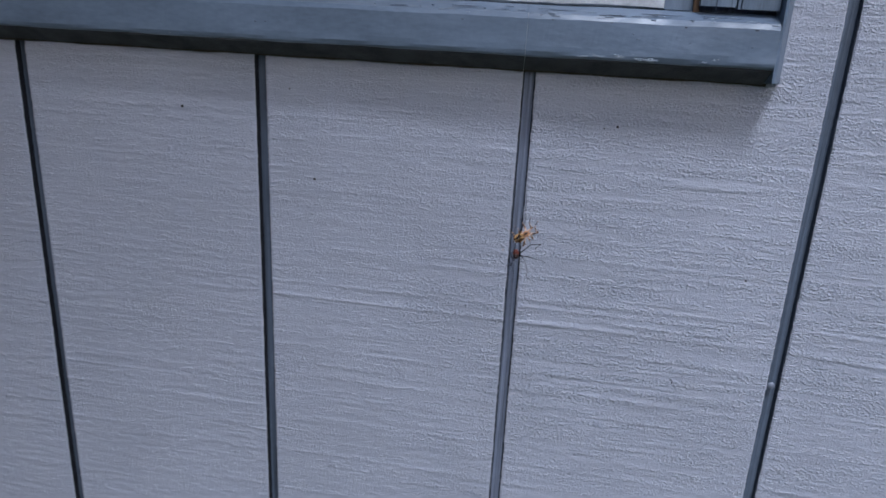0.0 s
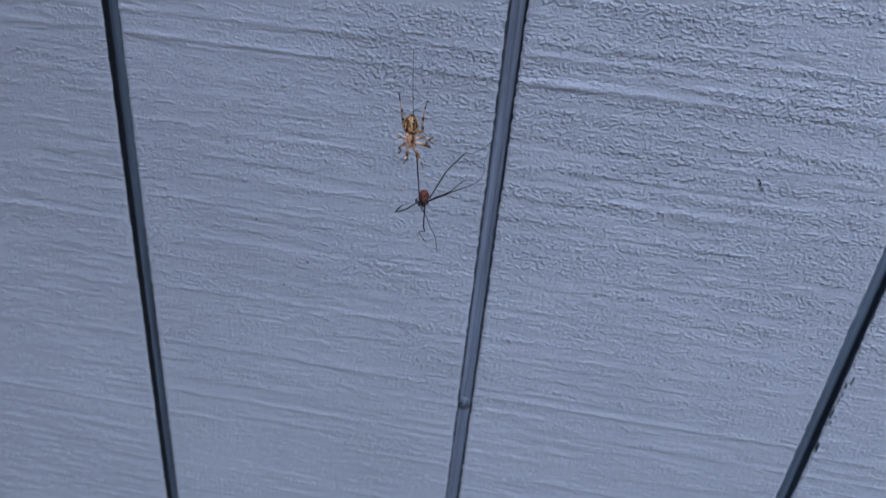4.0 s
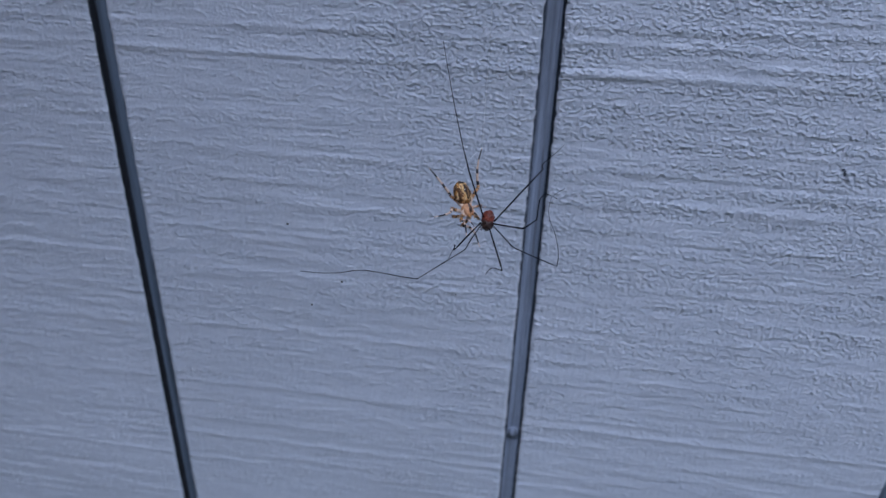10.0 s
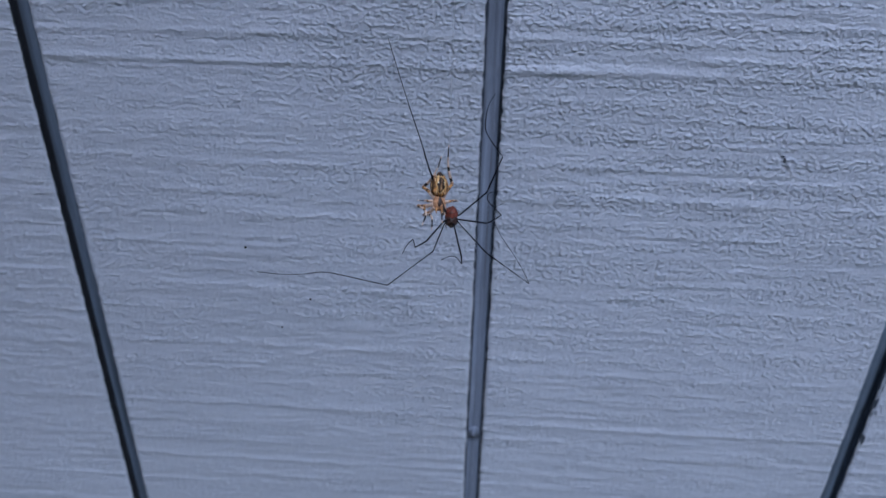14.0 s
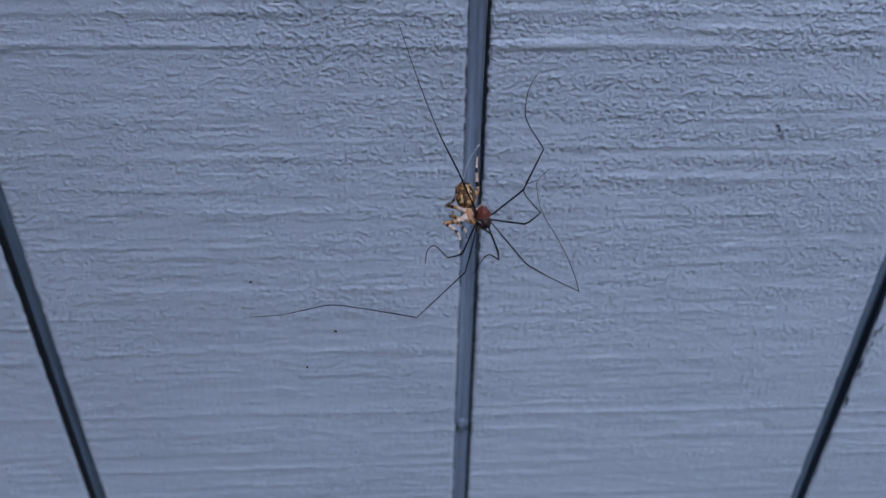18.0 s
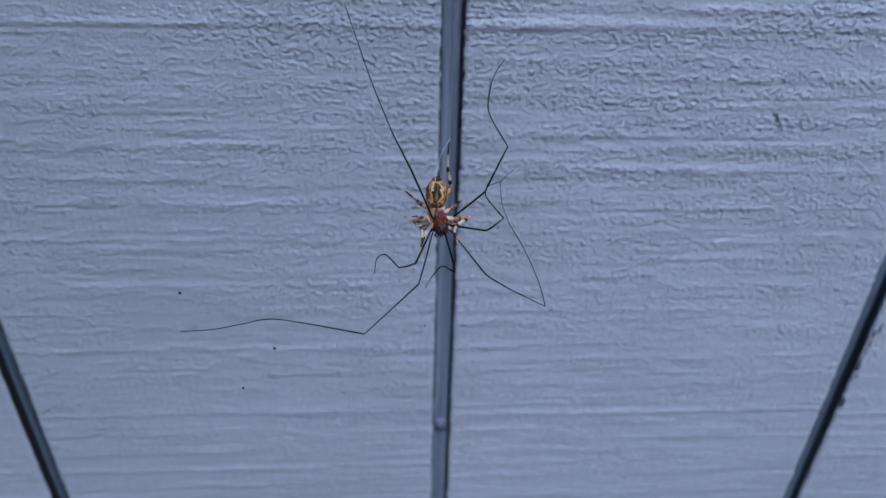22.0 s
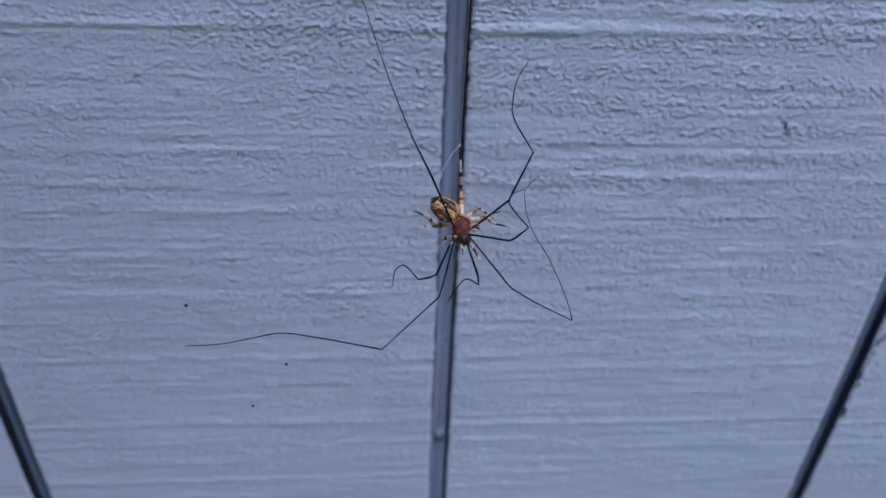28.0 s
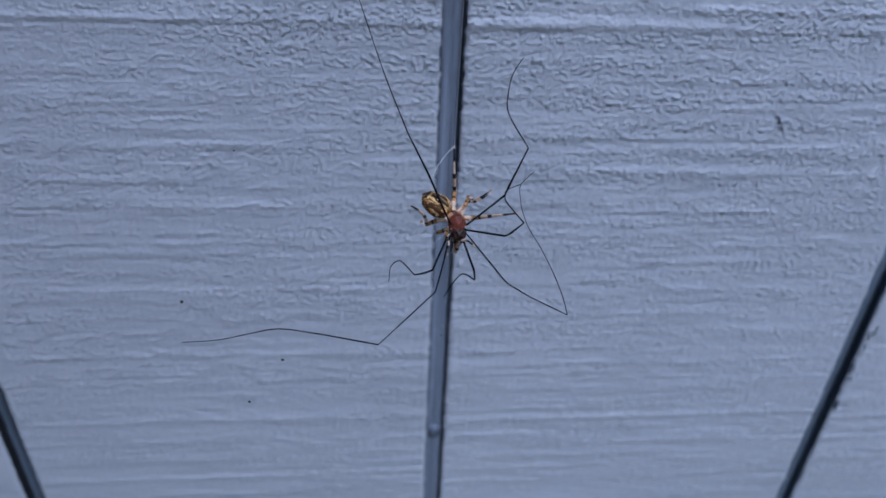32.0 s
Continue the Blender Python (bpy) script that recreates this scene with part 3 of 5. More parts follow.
prism("corner_block", [(0.1553, 0.0), (0.1553, -0.004), (0.163, -0.004), (0.1665, 0.0)], "z", 0.2995, 0.3012, CHIP, window, "chipped corner of the trim")
# stile in two cracked boards above a dark joint
prism("stile", [(0.1068, -0.015), (0.1278, -0.0157), (0.1278, 0.006), (0.1068, 0.006)], "z", 0.3462, 1.2, WORN, window, "cracked weathered stile", 60, 0.0004, 6)
prism("stile", [(0.1288, -0.0154), (0.1546, -0.0165), (0.1546, 0.006), (0.1288, 0.006)], "z", 0.3452, 1.2, WORN, window, "cracked weathered stile", 60, 0.0004, 7)
prism("joint", [(0.104, -0.008), (0.1546, -0.008), (0.1546, 0.006), (0.104, 0.006)], "z", 0.342, 0.3485, GAP, window, "dark open joint")
prism("bare_edge", [(0.1035, -0.0085), (0.1062, -0.0095), (0.1062, 0.006), (0.1035, 0.006)], "z", 0.3425, 1.2, ROT, window, "bare rotten wood edge", 40, 0.0006, 8)
# sash
prism("sash_rail", [(0.0, 0.3432), (-0.0035, 0.3445), (-0.0035, 0.385), (0.004, 0.39), (0.006, 0.3432)], "x", -0.9, 0.085, WHITE, window, "sash rail with peeling white paint", 60, 0.0004, 9)
prism("sash_end", [(0.085, -0.004), (0.1032, -0.004), (0.1032, 0.006), (0.085, 0.006)], "z", 0.3432, 1.2, WORN, window, "blue-grey sash stile", 30, 0.0004, 10)
prism("sash_end", [(-0.9, -0.004), (-0.86, -0.004), (-0.86, 0.006), (-0.9, 0.006)], "z", 0.3432, 1.2, WORN, window)
prism("head_trim", [(-0.016, 1.2), (-0.016, 1.26), (0.004, 1.26), (0.004, 1.2)], "x", -0.92, 0.1575, TRIM, window)
prism("side_trim", [(-0.95, -0.016), (-0.9, -0.016), (-0.9, 0.004), (-0.95, 0.004)], "z", 0.3, 1.26, TRIM, window)
glass = bpy.data.materials.new("pane_glass")
glass.use_nodes = True
gb = glass.node_tree.nodes["Principled BSDF"]
gb.inputs["Base Color"].default_value = (0.05, 0.06, 0.07, 1)
gb.inputs["Roughness"].default_value = 0.03
gb.inputs["Transmission Weight"].default_value = 0.9
prism("pane", [(0.001, 0.388), (0.001, 1.21), (0.004, 1.21), (0.004, 0.388)], "x", -0.87, 0.087, glass, window, "dark window pane")
bm = bmesh.new()
box(bm, -1.2, 0.4, 0.112, 2.0, DATUM + 0.2, DATUM + 1.38)
bmesh.ops.delete(bm, geom=[f for f in bm.faces if f.normal.y < -0.9], context="FACES")
part("room_behind", bm, PLAIN, window, "plain room walls behind the pane")
# flakes of pale paint along the worn top and lower edges of the rail
rnd = random.Random(11)
for _ in range(70):
    top = rnd.random() < 0.7
    fx = rnd.uniform(-0.08, 0.155) if rnd.random() < 0.8 else rnd.uniform(-0.4, 0.155)
    fz, fy = (rnd.uniform(0.3355, 0.3405), 0) if top else (rnd.uniform(0.3105, 0.3135), 0)
    fy = -0.0238 + max(0.0, (fz - 0.337)) * 2.6 if top else -0.0242
    bm = bmesh.new()
    bmesh.ops.create_icosphere(bm, subdivisions=1, radius=1)
    for v in bm.verts:
        v.co *= rnd.uniform(0.75, 1.2)
    bmesh.ops.scale(bm, vec=(rnd.uniform(0.0006, 0.004), 0.0006, rnd.uniform(0.0002, 0.0006)), verts=bm.verts)
    ob = part("paint_flake", bm, CHIP, window)
    ob.location = (fx, fy, fz + DATUM)

for dx, dz, dw in ((0.052, 0.3065, 0.009), (0.061, 0.3045, 0.006), (0.045, 0.308, 0.004), (-0.19, 0.3085, 0.004), (-0.225, 0.308, 0.005), (-0.16, 0.3035, 0.003)):
    bm = bmesh.new()
    bmesh.ops.create_icosphere(bm, subdivisions=2, radius=1)
    for v in bm.verts:
        v.co *= rnd.uniform(0.6, 1.25)
    bmesh.ops.scale(bm, vec=(dw, 0.0007, 0.0016), verts=bm.verts)
    ob = part("dirt_patch", bm, GRIME, window, "brown cobwebby dirt")
    ob.location = (dx, -0.0105 - (dz - 0.3055) * 1.7, dz + DATUM)

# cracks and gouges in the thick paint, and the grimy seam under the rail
for i in range(34):
    bm = bmesh.new()
    bmesh.ops.create_icosphere(bm, subdivisions=2, radius=1)
    for v in bm.verts:
        v.co *= rnd.uniform(0.6, 1.3)
    cx = rnd.uniform(-0.08, 0.153) if i % 5 else rnd.uniform(-0.4, 0.15)
    if i < 14:
        size, at = (rnd.uniform(0.0004, 0.0014), 0.0003, rnd.uniform(0.0002, 0.0004)), (cx, -0.0253, rnd.uniform(0.316, 0.334))
    elif i < 26:
        size, at = (rnd.uniform(0.003, 0.013), 0.001, rnd.uniform(0.0001, 0.0003)), (cx, -0.0238 + rnd.uniform(0.001, 0.008), rnd.uniform(0.3372, 0.3395))
    else:
        size, at = (rnd.uniform(0.0003, 0.0005), 0.0005, rnd.uniform(0.004, 0.012)), (rnd.uniform(0.109, 0.153), -0.0159, rnd.uniform(0.35, 0.37))
    bmesh.ops.scale(bm, vec=size, verts=bm.verts)
    part("paint_crack", bm, GAP, window, "dark crack in the paint").location = (at[0], at[1], at[2] + DATUM)
for i in range(26):
    bm = bmesh.new()
    bmesh.ops.create_icosphere(bm, subdivisions=2, radius=1)
    for v in bm.verts:
        v.co *= rnd.uniform(0.6, 1.3)
    bmesh.ops.scale(bm, vec=(rnd.uniform(0.0012, 0.0045), 0.0006, rnd.uniform(0.0004, 0.0011)), verts=bm.verts)
    part("paint_flake", bm, CHIP, window).location = (rnd.gauss(0.075, 0.022), -0.0248, rnd.uniform(0.311, 0.3145) + DATUM)
prism("seam", [(0.0008, 0.2974), (-0.0012, 0.2978), (-0.0022, 0.2994), (0.0008, 0.2996)], "x", -0.92, 0.158, GRIME, window, "grimy seam under the rail", 160, 0.00035, 16)

# ---- trim board beside the siding ----
casing = tagged(new("trim_board"), "blue-grey painted wooden casing with a worn edge beside the siding", "trim", kind="structure")
prism("edge_strip", [(0.3365, 0.004), (0.3365, -0.0135), (0.338, -0.0153), (0.3395, -0.0155), (0.3535, -0.0155), (0.3545, -0.0145), (0.3545, 0.004)], "z", -DATUM, 1.3, TRIM, casing, "", 80, 0.0003, 12)
prism("worn_edge", [(0.3373, -0.0143), (0.3378, -0.0154), (0.3404, -0.0159), (0.3408, -0.0150)], "z", -0.6, 0.6, CHIP, casing, "pale worn edge", 90, 0.00035, 13)
prism("board", [(0.3545, 0.004), (0.3545, -0.008), (0.43, -0.008), (0.43, 0.004)], "z", -DATUM, 1.3, TRIM, casing, "", 30, 0.0003, 14)
prism("joint", [(0.3326, 0.0006), (0.3364, 0.0002), (0.3364, 0.007), (0.3326, 0.007)], "z", -DATUM, 1.3, GAP, casing, "dark open joint", 60, 0.0002, 15)
for k in (2, 3):
    siding_strip(max(0.43, k * PITCH + GW / 2), (k + 1) * PITCH - GW / 2, -DATUM, 1.4, 0.03, 0.03, "siding_board")
    groove((k + 1) * PITCH, -DATUM, 1.4)

# ---- ground closes the place; unseen eave and walls are added to shade it ----
bm = bmesh.new()
bmesh.ops.create_grid(bm, x_segments=40, y_segments=40, size=300)
ground = new("ground", bpy.data.meshes.new("ground"))
bm.to_mesh(ground.data)
bm.free()
ground.data.materials.append(GRASS)
tagged(ground, "dark green lawn round the house", "ground", kind="structure")
eave = tagged(new("shade_eave"), "unseen pale eave, deepened at left to shade the siding", "eave", kind="structure")
bm = bmesh.new()
# the overhang runs deeper to the left to cast shade there
plan = ((2.2, 0.3), (2.2, -0.36), (0.35, -0.38), (-0.35, -0.61), (-2.2, -0.7), (-2.2, 0.3))
low = [bm.verts.new((px, py, DATUM + 1.4)) for px, py in plan]
top = [bm.verts.new((px, py, DATUM + 1.45)) for px, py in plan]
bm.faces.new(low)
bm.faces.new(top[::-1])
for i in range(6):
    bm.faces.new((low[i], top[i], top[(i + 1) % 6], low[(i + 1) % 6]))
bmesh.ops.recalc_face_normals(bm, faces=bm.faces)
part("shade_overhang", bm, EAVE, eave)

# unseen dark walls, added to block low light from front and sides
bm = bmesh.new()
for fx0, fx1, fy0, fy1 in ((-4.1, 4.1, -3.1, -3.0), (-4.1, -4.0, -3.0, 0.0), (4.0, 4.1, -3.0, 0.0)):
    box(bm, fx0, fx1, fy0, fy1, 0, 2.3)
yard_shade = new("shade_wall_yard", bpy.data.meshes.new("shade_wall_yard"))
bm.to_mesh(yard_shade.data)
bm.free()
yard_shade.data.materials.append(SHADE_WALL)
tagged(yard_shade, "unseen plain dark wall added to block low light", "wall", kind="structure")
# unseen side wall, added to keep sky light off the left of the siding
bm = bmesh.new()
box(bm, -1.07, -0.97, -1.7, 0.0, 0, 2.6)
side = new("shade_wall_west", bpy.data.meshes.new("shade_wall_west"))
bm.to_mesh(side.data)
bm.free()
side.data.materials.append(SHADE_WALL)
tagged(side, "unseen plain dark wall added to darken the left side", "wall", kind="structure")

# ---- the animals ----
BASE = pose(0, 0, 0, 0, 0, -3.62) @ pose(0, 0, 0, 90 + -31.87) @ pose(0, 0, 0, 0, 0, 1.52)


def hang(x, y, z, roll, turn=0.0):
    """A pose in the plane in which the animals hang, seen square on."""
    return pose(x, y, z) @ BASE @ pose(0, 0, 0, 0, turn, roll)


def tube(points, radii, sides=8, bands=None, round_from=None):
    """A jointed tube through points in millimetres; bands gives a material index for each stretch."""
    pts, rad = [Vector(p) for p in points], list(radii)
    if round_from is not None:
        fine, fr = pts[:round_from + 1], rad[:round_from + 1]
        for i in range(round_from, len(pts) - 1):
            p0 = pts[i - 1] if i > round_from else pts[i] * 2 - pts[i + 1]
            p3 = pts[i + 2] if i + 2 < len(pts) else pts[i + 1] * 2 - pts[i]
            for s in (0.2, 0.4, 0.6, 0.8, 1.0):
                a, b2, c, d = p0, pts[i], pts[i + 1], p3
                fine.append(0.5 * (2 * b2 + (c - a) * s + (2 * a - 5 * b2 + 4 * c - d) * s * s + (3 * b2 - a - 3 * c + d) * s ** 3))
                fr.append(rad[i] + (rad[i + 1] - rad[i]) * s)
        pts, rad = fine, fr
    bm = bmesh.new()
    rings = []
    for i, p in enumerate(pts):
        d = (pts[min(i + 1, len(pts) - 1)] - pts[max(i - 1, 0)]).normalized()
        u = d.cross(Vector((0, 0, 1)))
        u = u.normalized() if u.length > 1e-4 else Vector((1, 0, 0))
        v = d.cross(u)
        rings.append([bm.verts.new((p + (u * math.cos(q) + v * math.sin(q)) * rad[i]) * 0.001) for q in [2 * math.pi * j / sides for j in range(sides)]])
    run = 0.0
    for i in range(1, len(rings)):
        run += (pts[i] - pts[i - 1]).length
        for j in range(sides):
            f = bm.faces.new((rings[i - 1][j], rings[i - 1][(j + 1) % sides], rings[i][(j + 1) % sides], rings[i][j]))
            f.smooth = True
            if bands:
                f.material_index = bands(run)
    bm.faces.new(rings[0][::-1])
    bm.faces.new(rings[-1])
    return bm


def egg(rx, ry, rz, lumps=0.0, seed=0, taper=0.0, cuts=24):
    """A body form in millimetres: long way along y, narrower towards +y by taper."""
    bm = bmesh.new()
    bmesh.ops.create_uvsphere(bm, u_segments=cuts, v_segments=cuts * 2 // 3, radius=1)
    for v in bm.verts:
        c = v.co.copy()
        k = 1 - taper * c.y
        w = 1 + lumps * noise.noise(c * 2.3 + Vector((seed, 0, 0))) + 0.5 * lumps * noise.noise(c * 6 + Vector((0, seed, 0)))
        v.co = Vector((c.x * rx * k * w, c.y * ry * w, c.z * rz * k * w)) * 0.001
    for f in bm.faces:
        f.smooth = True
    return bm


HARVEST_LEGS = {
    "a": ((1.79, -1.67, 0), (10.13, -12.03, 2), (11.14, -12.91, 2), (15.57, -15.57, 2), (23.57, -19.49, 1), (22.82, -16.02, 0), (21.02, -10.96, -1), (18.3, -5.19, -2), (15.96, -1.3, -2), (14.41, 2.6, -2), (13.89, 5.84, -2), (14.02, 8.7, -2), (17, 11.55, -2)),
    "b": ((2.31, 0, 0), (10.13, 6.08, 2), (10.63, 7.22, 2), (15.19, 16.2, 2), (11.28, 23.71, 0), (11.22, 28.38, -1), (12.46, 33.09, -2), (14.67, 36.47, -2)),
    "c": ((-1.53, 0.25, 1), (-6.08, 10.76, 2), (-6.95, 12.52, 2.2), (-10.6, 19.31, 2.5), (-15.35, 31.45, 3), (-20.76, 46.92, 3)),
    "d": ((-1.67, -3.2, 0), (-3.31, -9.81, 1), (-4.71, -14.65, 1), (-16.81, -25.73, 1), (-22.69, -24.74, 0), (-30.57, -23.47, -1), (-38.54, -22.58, -2), (-45.31, -23.77, -3), (-51.84, -25.07, -3), (-59.41, -25.59, -3)),
    "e": ((2.05, -1.28, 0), (10.29, -2.54, 1.5), (11.43, -2.03, 1.5), (14.35, 0.25, 1.5), (10.83, 4.46, 1), (10.32, 6.11, 1), (10.83, 7.39, 1), (13.72, 8.59, 0)),
    "f": ((1.02, -2.55, 1), (3.01, -9.62, 10), (3.1, -11.46, 11), (0.6, -10.27, 11), (-1.44, -12.38, 10), (-3.03, -15, 9)),
    "g": ((-2.17, -2.93, 1), (-5.3, -9.84, 2.5), (-6.94, -10.47, 2.5), (-9.09, -10.85, 2.5), (-11.61, -8.2, 2.5), (-12.91, -7.97, 2), (-14.18, -9.24, 2), (-14.56, -12.28, 2)),
}
KNEE = {"a": 4, "b": 2, "c": 3, "d": 3, "e": 3, "f": 2, "g": 3}
harvestman = tagged(new("harvestman"), "rust-brown harvestman with long thin black legs, caught by a spider", "harvestman")
part("body", egg(1.8, 2.3, 1.65, 0.24, 3, 0.12), RUST, harvestman, "rust-brown rounded back")
front = part("front", egg(1.6, 1.7, 1.6, 0.35, 5), UMBER, harvestman, "dark brown front with eye mound")
front.location = (0.0003, -0.0020, 0.0003)
for ex in (-0.35, 0.35):
    bm = bmesh.new()
    bmesh.ops.create_uvsphere(bm, u_segments=8, v_segments=6, radius=0.00028)
    eye = part("eye", bm, LEG_BLACK, front, "black bead eye")
    eye.location = (ex * 0.001, 0.0002, 0.0014)
for sx in (-1, 1):
    part("palp", tube(((-0.3 + 0.5 * sx, -3.0, 0.6), (-0.3 + 0.8 * sx, -3.7, 1.1), (-0.3 + 0.4 * sx, -4.1, 0.9)), (0.26, 0.22, 0.12)), UMBER, harvestman, "short brown feeler")
for i in range(5):
    part("back_ridge", tube([(1.58 * math.cos(q) * (1 - 0.12 * abs(i - 1.5)), -0.6 + 0.58 * i, 1.6 * math.sin(q) * (1 - 0.2 * abs(i - 1.2)) + 0.02) for q in [0.35 + 2.44 * j / 8 for j in range(9)]], [0.07] * 9, 5), UMBER, harvestman)
# the lens holds its focus on the animals
cam.data.dof.use_dof = True
cam.data.dof.focus_object = harvestman
cam.data.dof.aperture_fstop = cam.data.lens / 1.85
harvest_legs = {}
for key, pts in HARVEST_LEGS.items():
    hip = Vector(pts[0])
    rel = [tuple(Vector(p) - hip) for p in pts]
    k = KNEE[key]
    inner = [(-hip.x * 0.35, -hip.y * 0.35, -0.2)] + rel[:k + 1]
    thin = 0.62 if key in "ad" else 0.82
    rads = [thin * q for q in [0.36] + [0.26, 0.3, 0.28, 0.24, 0.2][:k] + [0.17]]
    leg = part("leg", tube(inner, rads, 7), LEG_BLACK, harvestman, "thin black jointed leg")
    leg.location = hip * 0.001
    n = len(rel) - k
    knee = Vector(rel[k])
    first = 1 if key == "b" else 0
    slim = 0.11 if key == "a" else 0.16
    rads = [0.24] * first + [slim - 0.45 * slim * i / max(1, n - 1 - first) for i in range(n - first)]
    foot = part("tarsus", tube([Vector(p) - knee for p in rel[k:]], rads, 6, round_from=first), LEG_BLACK, leg, "hair-thin curved foot")
    foot.location = knee * 0.001
    harvest_legs[key] = leg, foot, hip, knee, Vector(rel[-1]) - knee, (1 if knee.z >= 0 else -1, 1 if rel[-1][2] >= knee.z else -1)

# the spider's legs: hip on the chest, thigh and shin lengths in millimetres, how thick
SPIDER_LEGS = {
    "hind_left": ((-1.15, -3.9, -0.3), 6.0, 11.8, 1.0), "hind_right": ((1.15, -3.9, -0.3), 6.0, 11.8, 1.0),
    "third_left": ((-1.5, -4.7, -0.2), 3.6, 6.2, 0.72), "third_right": ((1.5, -4.7, -0.2), 3.6, 6.2, 0.72),
    "second_left": ((-1.4, -5.6, -0.2), 6.2, 10.0, 1.02), "second_right": ((1.4, -5.6, -0.2), 6.2, 10.0, 1.02),
    "front_left": ((-0.95, -6.3, -0.2), 6.6, 11.0, 1.02), "front_right": ((0.95, -6.3, -0.2), 6.6, 11.0, 1.02),
}
spider = tagged(new("spider"), "tan orb-weaver spider with dark-banded legs hanging head down on silk", "spider")
part("abdomen", egg(2.5, 3.55, 2.7, 0.1, 8, 0.13, 32), BELLY, spider, "tan abdomen with dark band and pale spots")
chest = part("cephalothorax", egg(1.95, 2.2, 1.4, 0.2, 9, -0.05), FUZZ, spider, "hairy tan head and chest")
chest.location = (0.0001, -0.0052, -0.0003)
sternum = part("sternum", egg(0.62, 1.45, 0.5, 0.3, 12, 0.25, 14), STERNUM, spider, "dark shield between the leg bases")
sternum.location = (0.0001, -0.0049, 0.0009)
for sx in (-0.82, 0.76):
    spot = part("belly_spot", egg(0.19, 0.17, 0.14, 0.1, 4, 0.0, 12), SPOT, spider, "small white spot")
    spot.location = (sx * 0.001, 0.00035, 0.00262)
for sx in (-0.3, 0.3):
    part("spinneret", tube(((sx, 3.0, 0.2), (sx * 0.8, 3.5, 0.3), (sx * 0.5, 3.75, 0.3)), (0.3, 0.25, 0.12)), LEG_DARK, spider, "dark spinneret")
    part("palp", tube(((sx * 2, -6.6, 0.3), (sx * 3, -7.5, 0.9), (sx * 2, -8.2, 0.8)), (0.25, 0.22, 0.14)), LEG_AMBER, spider, "amber feeler")
rnd = random.Random(21)
bm = bmesh.new()
for i in range(240):
    d = Vector((rnd.gauss(0, 1), rnd.gauss(0, 1), abs(rnd.gauss(0, 1)))).normalized()
    big = i % 2
    c, r = ((0, 0, 0), (2.45, 3.7, 2.8)) if big else ((0.1, -5.2, -0.3), (1.55, 1.95, 1.25))
    o = Vector((c[0] + d.x * r[0], c[1] + d.y * r[1], c[2] + d.z * r[2]))
    e = o + (d + Vector((rnd.uniform(-0.4, 0.4), rnd.uniform(-0.4, 0.4), 0))) * rnd.uniform(0.25, 0.55)
    s = d.orthogonal().normalized() * 0.025
    v = [bm.verts.new(q * 0.001) for q in (o - s, o + s, e)]
    bm.faces.new(v)
tagged(part("hair", bm, LEG_PALE, spider, "short pale bristles"), kind="stuff")


def stripes(rings, amber):
    """Dark rings and amber stretches on a pale leg, by millimetres from the joint."""
    def pick(run):
        if any(a < run < b for a, b in rings):
            return 1
        return 2 if amber[0] < run < amber[1] else 0
    return pick


def limb(name, length, bow, radii, marks, parent, label=""):
    """One stretch of a spider's leg, along x and bowed towards y, with bristles."""
    n = max(8, int(length / 0.25))
    mid = [Vector((length * i / n, bow * math.sin(math.pi * i / n), 0)) for i in range(n + 1)]
    rad = [np.interp(i / n, [0, 0.3, 0.6, 1], radii) * (1 + 0.08 * math.sin(i * 0.9 + length)) for i in range(n + 1)]
    bm = tube(mid, rad, 8, marks)
    for i in range(int(length * 9)):
        k = rnd.randrange(n)
        d = Vector((rnd.uniform(0.1, 0.7), rnd.gauss(0, 1), rnd.gauss(0, 1))).normalized()
        w = d.orthogonal().normalized() * 0.028
        f = bm.faces.new([bm.verts.new(q * 0.001) for q in (mid[k] + d * rad[k] * 0.7 - w, mid[k] + d * rad[k] * 0.7 + w, mid[k] + d * (rad[k] + rnd.uniform(0.15, 0.42)))])
        f.material_index = rnd.choice((0, 0, 1))
    return part(name, bm, [LEG_PALE, LEG_DARK, LEG_AMBER], parent, label)


spider_legs = {}
for key, (hip, thigh, shin, fat) in SPIDER_LEGS.items():
    leg = limb("leg", thigh, 0.06 * thigh, [fat * q for q in (0.66, 0.56, 0.5, 0.46)],
               stripes(((0.6 * thigh, 0.68 * thigh), (0.93 * thigh, thigh)), (0.45 * thigh, thigh)), spider, "pale bristly leg with dark bands")
    leg.location = Vector(hip) * 0.001
    tip = limb("shin", shin, (0.1 if key.startswith("hind") else 0.2) * shin, [fat * q for q in (0.46, 0.4, 0.28, 0.12)],
               stripes(((0.11 * shin, 0.2 * shin), (0.41 * shin, 0.52 * shin), (0.74 * shin, shin)), (0.0, 0.08 * shin)), leg, "thin banded shin")
    tip.location = (thigh * 0.001, 0, 0)
    spider_legs[key] = leg, tip, Vector(hip), Vector((thigh, 0, 0)), Vector((shin, 0, 0)), (-1, 1)

# silk: the line that bears the spider, the loose strand below, and the specks caught in it
thread = tagged(new("silk_thread"), "pale silk line from the eave to the spider", "silk")
part("line", tube(((0, 0, 0), (4, 2, 300), (10, 20, 1330)), (0.07, 0.07, 0.07), 5), SILK, thread)
loop = part("loop", tube(((0, 0, 0), (-1.6, -2.2, 0.2), (-3.2, -5.4, 0.2), (-4.2, -9.0, 0)), (0.05, 0.05, 0.05, 0.05), 5, round_from=0), SILK, thread, "pale slack silk")
loop.matrix_local = BASE
strand = tagged(new("web_strand"), "dark dirt specks caught on nearly invisible silk", "silk")
